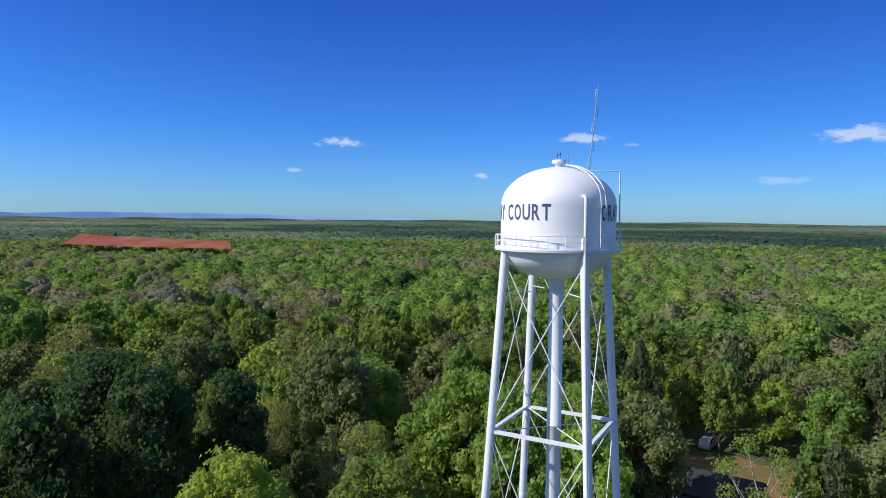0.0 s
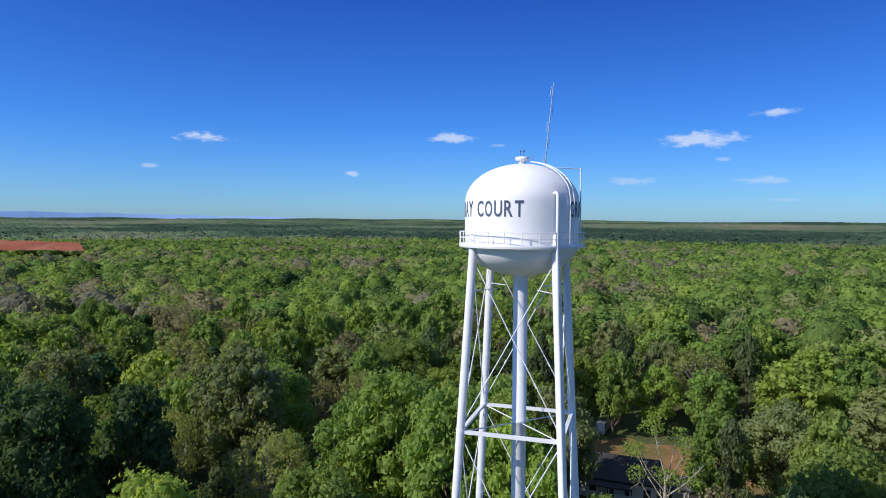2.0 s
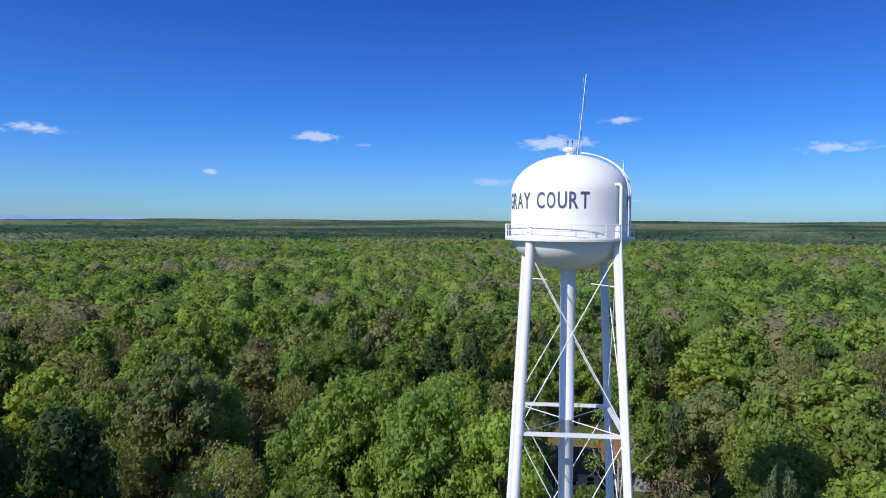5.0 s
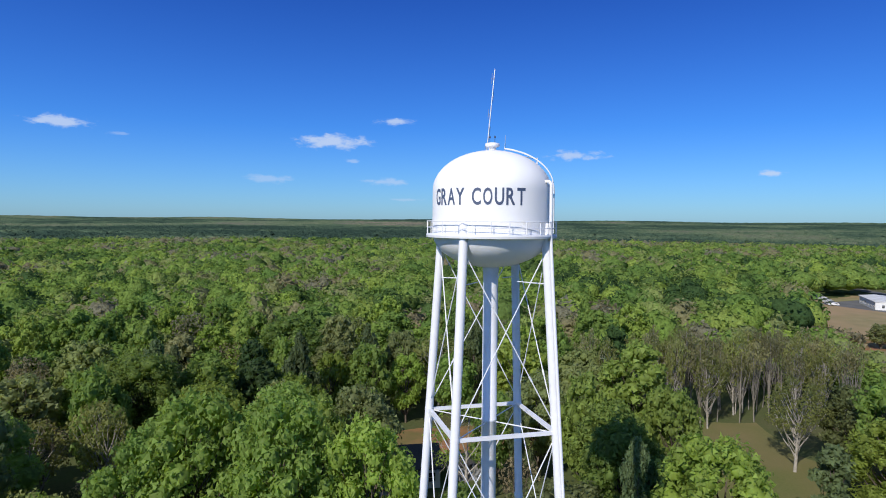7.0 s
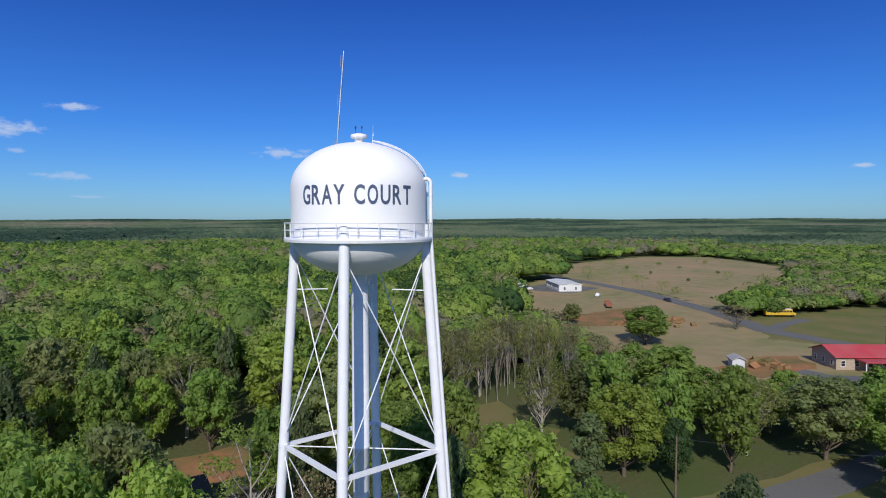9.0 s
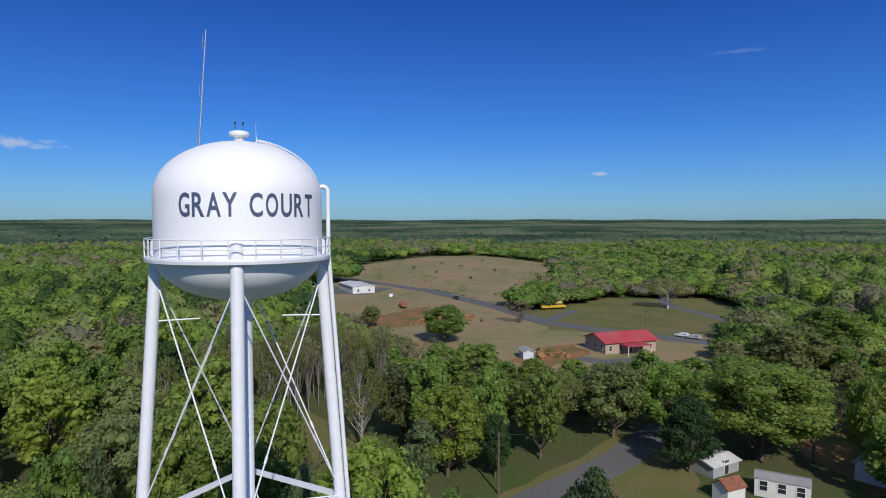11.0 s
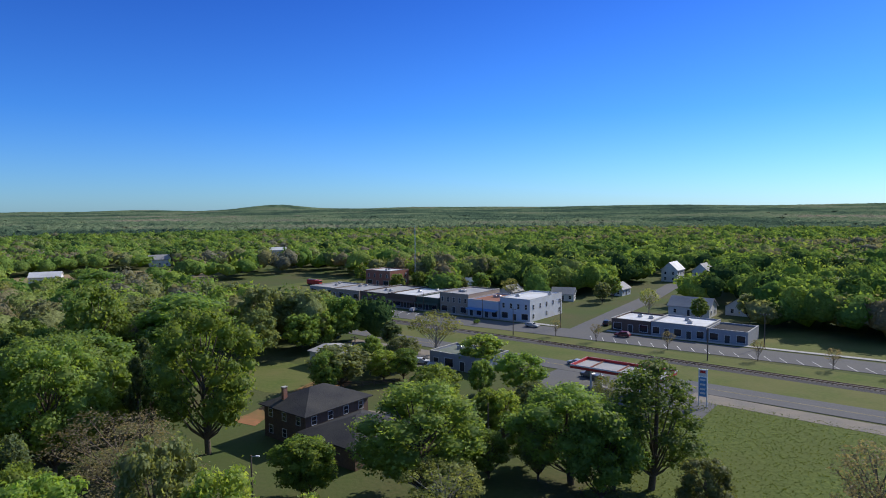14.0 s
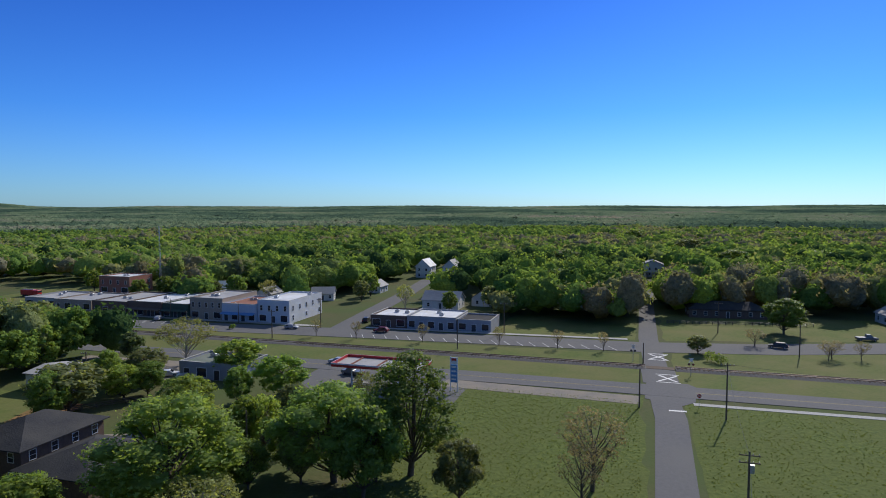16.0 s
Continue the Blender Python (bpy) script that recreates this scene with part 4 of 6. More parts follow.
YARD_TREES = [
    ("oak", 31, 15, 16.5, 5.6), ("oak", 37, 22, 16, 5.4), ("dark", 28, 9, 15, 4.5), ("oak", -28, 52, 19, 7.8), ("dark", -61, 39, 21, 11.6), ("sparse", -35, 35, 17, 4.1), ("bare", -37, 24, 15, 3.4), ("sparse", -23, 30, 16, 5.1), ("white", 23, 33, 15.5, 6.0), ("olive", 12, 40, 18, 5.5), ("oak", -3, 27, 22, 6.5), ("fresh", 4, 22.5, 20, 5.5), ("oak", -9.5, 34, 22, 6.5), ("olive", -29, 43, 23, 6.5), ("dark", -40, 18, 25, 7.5), ("dark", -46, 10, 23, 7), ("dark", -35, 26, 22, 6.5), ("dark", -50, 24, 24, 8), ("olive", 40, 38, 16, 5.5), ("oak", -14, 35, 18, 5.2), ("olive", -39, 54, 18, 5.0), ("olive", -59, 56, 20, 6.0), ("oak", -11, 75, 17, 6.7), ("dark", -60, 26, 20, 7.2), ("fresh", -1, 61, 16, 6.2), ("fresh", 49, 32, 11, 7.1), ("dark", 52, 39, 9, 5.0), ("oak", 24, 96, 18, 8.0), ("sparse", 45, 72, 16, 6.5), ("oak", 5, 48, 17, 7.0), ("oak", -8, 73, 18, 7.5)]

slim_rng = random.Random(17)
SLIM_TREES = []
for i in range(46):
    k, d = slim_rng.random(), slim_rng.uniform(0, 20)
    SLIM_TREES.append((slim_rng.choice(("slim", "slim", "sparse")), 64 + 38 * k + d * 0.6, 49 - 30 * k + d * 0.75, slim_rng.uniform(14, 18), slim_rng.uniform(2.4, 3.6)))

PLACED = SLIM_TREES + TOWN_TREES + TOWN_FAR_TREES + GROVE_TREES + GROVE_LOW_TREES + LANE_TREES + YARD_TREES
EYES = [Vector((-1, -39)), Vector((-11, -36)), Vector((-20, -33)), Vector((-25.5, -23)), Vector((-25, -13))]


def near_eye(x, y):
    return min(math.hypot(x - e.x, y - e.y) for e in EYES)


def poly_in(x, y, poly, grow=0.0):
    c = False
    for (x0, y0), (x1, y1) in zip(poly, poly[1:] + poly[:1]):
        if (y0 > y) != (y1 > y) and x < (x1 - x0) * (y - y0) / (y1 - y0) + x0:
            c = not c
    if not c and grow:
        for (x0, y0), (x1, y1) in zip(poly, poly[1:] + poly[:1]):
            k = max(0, min(1, ((x - x0) * (x1 - x0) + (y - y0) * (y1 - y0)) / ((x1 - x0) ** 2 + (y1 - y0) ** 2)))
            if math.hypot(x - x0 - k * (x1 - x0), y - y0 - k * (y1 - y0)) < grow:
                return True
    return c


SOUTH_GREEN = [(58, -292), (96, -276), (152, -428), (118, -444), (84, -452), (54, -452), (36, -400)]
patch("lawn", SOUTH_GREEN, M_FIELD, 0.03, "pale dry meadow at the edge of town", ragged=2)
TOWN_CLEAR = grid_pts((-300, 160), (-122, 158), (-122, 104), (-100, 78), (-58, 78), (-58, 60), (160, 50), (160, 272), (112, 272), (60, 268), (20, 262), (5, 236), (-36, 240), (-40, 232), (-76, 252), (-104, 252), (-108, 236), (-176, 238), (-180, 276), (-300, 276))
HOUSE_GAPS = grid_pts((-112, 236), (-112, 366), (-82, 366), (-80, 300), (-74, 276), (-42, 276), (-42, 236))
CLEAR = [(TOWN_CLEAR, 0), (HOUSE_GAPS, 0), (FIELD, 6), (QUARRY, 8),
         ([(8, 18), (20, 16), (26, 36), (44, 44), (56, 50), (48, 60), (30, 69), (14, 68)], 0),
         ([(44, 14), (62, 4), (82, 16), (94, 36), (82, 44), (60, 32)], 2),
         ([(28, 14), (46, 2), (64, -6), (96, -28), (96, -44), (72, -34), (76, -52), (62, -62), (36, -66), (24, -52), (28, -20)], 1),
         ([(58, -70), (50, -74), (58, -86), (90, -112), (94, -106), (74, -80)], 0),
         ([(116, 0), (124, -50), (200, -74), (204, -16), (258, 6), (330, 66), (340, 118), (272, 124), (196, 74), (150, 40)], 0),
         ([(196, -12), (238, -2), (262, -26), (290, -40), (300, -90), (228, -96), (192, -60)], 2),
         ([(34, -100), (56, -104), (52, -128), (32, -124)], 0), ([(-14, -14), (14, -14), (14, 14), (-14, 14)], 1),
         ([(-40, -60), (10, -60), (10, 10), (-40, 10)], 0), (SOUTH_GREEN, 0),
         (grid_pts((6, 230), (6, 350), (16, 350), (17, 230)), 0), ([(-30, -106), (-8, -106), (-10, -78), (-30, -80)], 0)]

FAR_HOUSES = [(232, -322), (205, -300), (122, -395), (84, -486), (8, -560)] + grid_pts((-104, 354), (-90, 358), (15, 390), (-118, 262), (-140, 256), (-106, 290), (-168, 268), (88, 262))
for hx, hy in FAR_HOUSES:
    d = (Vector((-25, -13)) - Vector((hx, hy))).normalized()
    e = Vector((-d.y, d.x))
    h0 = Vector((hx, hy)) - d * 9
    far = max(48, (Vector((hx, hy)) - Vector((-25, -13))).length * 0.26)
    CLEAR.append(([tuple(h0 + e * 11), tuple(h0 + d * far + e * 8), tuple(h0 + d * far - e * 8), tuple(h0 - e * 11)], 0))


def wooded(x, y):
    return not any(poly_in(x, y, p, g) for p, g in CLEAR)


def seen_side(x, y):
    """The camera never looks to the west and south-west beyond the town."""
    a = math.degrees(math.atan2(x + 15, y + 25)) % 360
    return a < 252 or a > 308


def woods():
    rng = np.random.default_rng(11)
    taken = {}

    def free(x, y, gap):
        i, j = int(x // 12), int(y // 12)
        for a in range(i - 1, i + 2):
            for b in range(j - 1, j + 2):
                for px, py, pr in taken.get((a, b), ()):
                    if math.hypot(px - x, py - y) < (gap + pr) * 0.5:
                        return False
        taken.setdefault((i, j), []).append((x, y, gap))
        return True

    for kind, x, y, h, r in PLACED:
        taken.setdefault((int(x // 12), int(y // 12)), []).append((x, y, r * 1.5))
        tree(kind, x, y, h, r, 0 if near_eye(x, y) < 104 else 1, rng)
    rest = []
    kinds = ["oak", "fresh", "olive", "sparse", "dark", "pine", "bare"]
    for _ in range(16000):
        x, y = rng.uniform(-170, 190), rng.uniform(-220, 175)
        d = near_eye(x, y)
        if d > 158 or d < 24 or not seen_side(x, y) or not wooded(x, y):
            continue
        patchy = noise.noise(Vector((x * 0.018, y * 0.018, 3.1)))
        w = np.array([0.46, 0.26 + 0.2 * patchy, 0.17, 0.13 - 0.25 * patchy, 0.07, 0.05 + (0.2 if y < -60 else 0), 0.05])
        w = np.clip(w, 0.01, 1)
        kind = kinds[rng.choice(7, p=w / w.sum())]
        r = rng.uniform(4.0, 6.8) * (0.75 if kind in ("pine", "bare") else 1)
        if not free(x, y, r * 1.5):
            continue
        h = rng.uniform(12.5, 18.5) * (0.8 if kind == "bare" else 1) * (0.86 if d > 60 and y < -40 else 1)
        h *= low_ground(x, y)
        rest.append((d, kind, x, y, h, r))
    for kind, x, y, h, r in copse(rng):
        rest.append((40, kind, x, y, h, r))
    rest.sort()
    for d, kind, x, y, h, r in rest[:210]:
        tree(kind, x, y, h, r, 0 if d < 60 else 1, rng)
    tone = dict(oak=0.25, fresh=0.6, olive=0.78, sparse=0.9, dark=0.05, pine=0.1, bare=0.97)
    V, F, T, off = [], [], [], 0
    for d, kind, x, y, h, r in rest[210:]:
        me = tree_meshes(kind, 1, int(rng.integers(0, 3)))[1]
        co = np.zeros(len(me.vertices) * 3)
        me.vertices.foreach_get("co", co)
        tri = np.zeros(len(me.loops), np.int64)
        me.loops.foreach_get("vertex_index", tri)
        co, tri = co.reshape(-1, 3), tri.reshape(-1, 3)
        leaves = int(FULL[kind] * 0.6)
        tri = np.concatenate([tri[:leaves * 2 // 3], tri[leaves:]])
        a = rng.uniform(0, 6.28)
        k = min(r, h * 0.62) / 5.5
        q = co @ np.array([[math.cos(a), math.sin(a), 0], [-math.sin(a), math.cos(a), 0], [0, 0, 1]]) * (k, k, h / 14.6) + (x, y, 0)
        V.append(q)
        F.append(tri + off)
        T.append(np.full(len(q), min(1, max(0, tone[kind] + rng.normal(0, 0.06)))))
        off += len(q)
    e = np.zeros((0, 3))
    me = leaf_mesh("woodland", e, e, np.zeros(0), 2, M_FOREST, np.zeros(0), cores=(np.concatenate(V), np.concatenate(F), np.concatenate(T)))
    tagged(new("woodland", me), "mixed spring woodland round the tower", "woods", kind="stuff")


def domes(name, label, rows, n, size, level, rng):
    """Many trees in one mesh: for each a lumpy egg-shaped inner mass under n leaf sprays."""
    temps = []
    v, f = BALL[level]
    for i in range(14):
        bumps = rng.normal(0, 1, (16, 3))
        bumps /= np.linalg.norm(bumps, axis=1)[:, None]
        gain = rng.uniform(-0.3, 0.42, 16)

        def lumpy(d):
            return d * (0.84 + (np.exp((d @ bumps.T - 1) * 9) * gain).sum(1))[:, None] * np.array((1, 1, 1 - 0.12 * (d[:, 2:] < 0).mean()))

        d = rng.normal(0, 1, (n, 3))
        d[:, 2] = np.abs(d[:, 2]) * 1.1 - 0.25
        d /= np.linalg.norm(d, axis=1)[:, None]
        p = lumpy(d) * rng.uniform(0.86, 1.16, n)[:, None]
        temps.append((p, d, lumpy(v) * (0.88 + rng.normal(0, 0.13, len(v)))[:, None], f))
    C, N, S, T, V, F, W = [], [], [], [], [], [], []
    off = 0
    for x, y, r, h, tone in rows:
        p, u, c, f = temps[rng.integers(0, 14)]
        a = rng.uniform(0, 6.28)
        rot = np.array([[math.cos(a), -math.sin(a), 0], [math.sin(a), math.cos(a), 0], [0, 0, 1]])
        k, o = np.array((r * rng.uniform(0.85, 1.15), r, h * 0.45)), np.array((x, y, h * 0.55))
        C.append(p @ rot.T * k + o)
        N.append(u @ rot.T)
        S.append(np.full(len(p), r * size))
        T.append(np.full(len(p), tone))
        V.append(c @ rot.T * k + o)
        F.append(f + off)
        W.append(np.full(len(c), tone))
        off += len(c)
    me = leaf_mesh(name, np.concatenate(C), np.concatenate(N), np.concatenate(S), 21, M_FOREST, np.concatenate(T), cores=(np.concatenate(V), np.concatenate(F), np.concatenate(W)))
    tagged(new(name, me), label, "woods", kind="stuff")


def low_ground(x, y):
    """The land falls away to the east, so the treetops there stand lower."""
    if x > 84 and -115 < y < 70:
        return 0.56
    return 1.0


def copse(rng):
    """Low trees between the brick house and the highway."""
    out = []
    for _ in range(46):
        r, s = rng.uniform(-104, -36), rng.uniform(84, 146)
        if (r < -60 and s < 112) or (r > -60 and s < 92) or (r < -96 and s < 128) or (-46 < r and s > 138):
            continue
        p = town(r, s)
        out.append((["oak", "fresh", "olive", "oak", "sparse"][int(rng.integers(0, 5))], p.x, p.y, rng.uniform(6, 10), rng.uniform(2.6, 4.6)))
    return out


woods()


def far_woods():
    """Woods from 150 m to 900 m."""
    rng = np.random.default_rng(5)

    def scatter(r0, r1, cell, tries):
        cells, rows = set(), []
        for _ in range(tries):
            rad = math.sqrt(rng.uniform(r0 ** 2, r1 ** 2))
            a = rng.uniform(0, 2 * math.pi)
            x, y = rad * math.cos(a) - 15, rad * math.sin(a) - 25
            key = (int(x // cell), int(y // cell))
            if key in cells or near_eye(x, y) < 154 or not seen_side(x, y) or not wooded(x, y):
                continue
            cells.add(key)
            if y < -150 and x < 260 and rad < 480 and rng.uniform() < 0.22:
                continue
            patchy = noise.noise(Vector((x * 0.011, y * 0.011, 1.7))) + 0.6 * noise.noise(Vector((x * 0.004, y * 0.004, 5.0)))
            tone = min(1, max(0, rng.beta(1.5, 1.5) + patchy * 0.55))
            rows.append((x, y, rng.uniform(0.5, 0.98) * cell, rng.uniform(10, 17) * low_ground(x, y) * (0.82 if rad > 420 else 1), tone))
        return rows

    domes("woodland", "mixed spring woodland in many greens", scatter(140, 330, 8.0, 40000), 160, 0.15, 2, rng)
    domes("far_woodland", "far mixed woodland in many greens", scatter(325, 900, 10.4, 90000), 28, 0.2, 1, rng)


far_woods()


def haze_tinted_woods():
    """The rolling canopy from 860 m to the horizon."""
    na, nr = 1600, 110
    az = np.linspace(0, 2 * math.pi, na, endpoint=False)
    rr = 860 * (4850 / 860) ** np.linspace(0, 1, nr)
    A, R = np.meshgrid(az, rr)
    rng = np.random.default_rng(3)
    A = A + rng.normal(0, 0.0012, A.shape)
    R = R * (1 + rng.normal(0, 0.005, R.shape))
    X, Y = R * np.sin(A) - 15, R * np.cos(A) - 25
    t = np.clip((R - 700) / 3900, 0, 1)
    Z = 9 + 24 * t * t * (3 - 2 * t) + rng.normal(0, 1, R.shape) * (0.9 + 0.9 * np.clip(1.6 - R / 1400, 0, 1))
    Z += 4.5 * np.sin(X / 310 + 1) * np.cos(Y / 270) * t * 1.6 + 3.5 * np.sin(X / 130 + Y / 170) * t
    for a, d, zt, w in ((177.0, 4600, 40, 190), (127.0, 4600, 24, 330), (200, 4700, 7, 900), (140, 4500, 9, 800), (-8, 3000, 14, 500)):
        hx, hy = d * math.sin(radians(a)) - 15, d * math.cos(radians(a)) - 25
        Z += zt * np.exp(-((X - hx) ** 2 + (Y - hy) ** 2) / (2 * w * w))
    Z *= np.clip((R - 850) / 90, 0, 1)
    tone = np.zeros_like(X)
    for i in range(nr):
        for j in range(0, na):
            tone[i, j] = noise.noise(Vector((X[i, j] * 0.004, Y[i, j] * 0.004, 0.3))) * 0.9 + noise.noise(Vector((X[i, j] * 0.0011, Y[i, j] * 0.0011, 7.0))) * 0.8 + noise.noise(Vector((X[i, j] * 0.013, Y[i, j] * 0.013, 2.0))) * 0.5
    tone = np.clip(0.36 + tone * 0.75 + rng.normal(0, 0.05, X.shape), 0, 1)
    co = np.stack([X, Y, Z], -1).reshape(-1, 3)
    i, j = np.meshgrid(np.arange(nr - 1), np.arange(na), indexing="ij")
    j2 = (j + 1) % na
    quads = np.stack([i * na + j, i * na + j2, (i + 1) * na + j2, (i + 1) * na + j], -1).reshape(-1, 4)
    quads = quads[:, ::-1]
    me = bpy.data.meshes.new("distant_woodland")
    me.from_pydata(co.tolist(), [], quads.tolist())
    at = me.attributes.new("tint", "FLOAT", "POINT")
    at.data.foreach_set("value", tone.ravel().astype(np.float32))
    me.materials.append(M_HAZEWOOD)
    me.polygons.foreach_set("use_smooth", [True] * len(me.polygons))
    tagged(new("distant_woodland", me), "rolling woodland canopy out to the horizon, greens slightly haze-tinted", "woods", kind="stuff")


haze_tinted_woods()


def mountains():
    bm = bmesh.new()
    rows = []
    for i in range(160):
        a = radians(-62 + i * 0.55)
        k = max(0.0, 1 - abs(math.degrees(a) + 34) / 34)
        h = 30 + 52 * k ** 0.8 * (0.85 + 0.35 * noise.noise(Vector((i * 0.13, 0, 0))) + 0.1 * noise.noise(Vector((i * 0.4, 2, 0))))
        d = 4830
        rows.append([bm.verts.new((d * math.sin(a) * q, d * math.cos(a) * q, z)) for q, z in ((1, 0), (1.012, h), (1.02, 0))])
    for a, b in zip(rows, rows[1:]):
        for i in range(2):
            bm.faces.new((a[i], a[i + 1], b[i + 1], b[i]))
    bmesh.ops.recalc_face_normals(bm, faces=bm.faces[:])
    tagged(obj("backdrop", bm, M_HAZE_RIDGE), "mountain ridge on the horizon, haze blue put into its colour", "mountains", kind="structure")


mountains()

# ---- buildings ----
def window(parent, m, w, h, trim=M_TRIM, bars=True, pane=M_GLASS):
    """A window in the wall plane of m: x along the wall, y outwards, z up from the sill's middle."""
    bm = bmesh.new()
    for x0, x1, z0, z1 in ((-w / 2 - 0.09, -w / 2, -0.09, h + 0.09), (w / 2, w / 2 + 0.09, -0.09, h + 0.09), (-w / 2, w / 2, -0.09, 0), (-w / 2, w / 2, h, h + 0.09)):
        box(bm, x0, x1, -0.02, 0.07, z0, z1, m=m)
    if bars:
        box(bm, -w / 2, w / 2, 0.0, 0.05, h / 2 - 0.03, h / 2 + 0.03, m=m)
    f = part("window", bm, trim, parent)
    part("pane", boxed(-w / 2, w / 2, 0.0, 0.03, 0, h, m=m), pane, f)


def door(parent, m, w, h, material=M_DARKMETAL):
    d = part("door", boxed(-w / 2, w / 2, -0.02, 0.06, 0, h, m=m), material, parent)
    bm = bmesh.new()
    box(bm, -w / 2 - 0.1, -w / 2, -0.02, 0.09, 0, h + 0.1, m=m)
    box(bm, w / 2, w / 2 + 0.1, -0.02, 0.09, 0, h + 0.1, m=m)
    box(bm, -w / 2, w / 2, -0.02, 0.09, h, h + 0.1, m=m)
    part("door_frame", bm, M_TRIM, d)


def side(L, W, k):
    """The four wall planes of a box L by W about the origin: 0 -y, 1 +x, 2 +y, 3 -x."""
    return (pose(0, -W / 2, 0, 0, 0, 180), pose(L / 2, 0, 0, 0, 0, -90), pose(0, W / 2, 0), pose(-L / 2, 0, 0, 0, 0, 90))[k]


def gable_roof(L, W, z, rise, over, thick=0.18):
    bm = bmesh.new()
    a, b = L / 2 + over, W / 2 + over
    zl = z - rise * over / (W / 2)
    for q in (0, thick):
        pass
    prof = [(-b, zl), (0, z + rise), (b, zl), (b, zl + thick), (0, z + rise + thick * 1.2), (-b, zl + thick)]
    e0 = [bm.verts.new((-a, y, zz)) for y, zz in prof]
    e1 = [bm.verts.new((a, y, zz)) for y, zz in prof]
    for i in range(6):
        j = (i + 1) % 6
        bm.faces.new((e0[i], e0[j], e1[j], e1[i]))
    for e in (e0, e1):
        bm.faces.new((e[0], e[1], e[4], e[5]))
        bm.faces.new((e[1], e[2], e[3], e[4]))
    bmesh.ops.recalc_face_normals(bm, faces=bm.faces[:])
    return bm


def hip_roof(L, W, z, rise, over, thick=0.15):
    bm = bmesh.new()
    a, b = L / 2 + over, W / 2 + over
    ridge = max(0.05, a - b)
    lo = [bm.verts.new((x, y, z - 0.1)) for x, y in ((-a, -b), (a, -b), (a, b), (-a, b))]
    up = [bm.verts.new((v.co.x, v.co.y, z - 0.1 + thick)) for v in lo]
    r0, r1 = bm.verts.new((-ridge, 0, z + rise)), bm.verts.new((ridge, 0, z + rise))
    bm.faces.new(lo[::-1])
    for i in range(4):
        bm.faces.new((lo[i], lo[(i + 1) % 4], up[(i + 1) % 4], up[i]))
    for f in ((up[0], up[1], r1, r0), (up[1], up[2], r1), (up[2], up[3], r0, r1), (up[3], up[0], r0)):
        bm.faces.new(f)
    bmesh.ops.recalc_face_normals(bm, faces=bm.faces[:])
    return bm


def house(label, m, L, W, h, rise, wall, roof, kind="gable", over=0.45, wins=(3, 2, 3, 2), chimney=None, category="house", name="house", storeys=1, porch=None, door_on=0):
    top = thing(name, label, category, m)
    part("wall", boxed(-L / 2, L / 2, -W / 2, W / 2, -0.1, h), wall, top)
    if kind == "gable":
        for x in (-L / 2, L / 2):
            bm = bmesh.new()
            s = 0.12 if x < 0 else -0.12
            v = [bm.verts.new(p) for p in ((x, -W / 2, h), (x, W / 2, h), (x, 0, h + rise), (x + s, -W / 2, h), (x + s, W / 2, h), (x + s, 0, h + rise))]
            for f in ((0, 1, 2), (5, 4, 3), (0, 3, 4, 1), (1, 4, 5, 2), (2, 5, 3, 0)):
                bm.faces.new([v[i] for i in f])
            bmesh.ops.recalc_face_normals(bm, faces=bm.faces[:])
            part("gable", bm, wall, top)
        part("roof", gable_roof(L, W, h, rise, over), roof, top)
    else:
        part("roof", hip_roof(L, W, h, rise, over), roof, top)
    for k, n in enumerate(wins):
        span = (L, W)[k % 2]
        for st in range(storeys):
            for i in range(n):
                x = (i + 0.5) / n * span - span / 2
                if st == 0 and k == door_on and i == n // 2:
                    door(top, side(L, W, k) @ pose(x, 0, 0.15), 0.95, 2.1, M_DARKMETAL)
                else:
                    window(top, side(L, W, k) @ pose(x, 0, 0.95 + st * 2.8), 0.95, 1.3)
    if chimney:
        x, y, zt = chimney
        ch = part("chimney", boxed(x - 0.4, x + 0.4, y - 0.3, y + 0.3, h - 0.5, zt), M_BRICK, top)
        part("chimney_cap", boxed(x - 0.47, x + 0.47, y - 0.37, y + 0.37, zt, zt + 0.12), M_CONCRETE, ch)
    if porch:
        k, d, w = porch
        pm = side(L, W, k)
        part("porch_roof", boxed(-w / 2, w / 2, 0.0, d, 2.5, 2.68, m=pm), roof, top)
        part("porch_floor", boxed(-w / 2, w / 2, 0.0, d, 0, 0.3, m=pm), M_CONCRETE, top)
        for x in (-w / 2 + 0.2, 0.0, w / 2 - 0.2):
            part("porch_post", boxed(x - 0.08, x + 0.08, d - 0.25, d - 0.09, 0.3, 2.5, m=pm), M_TRIM, top)
    return top


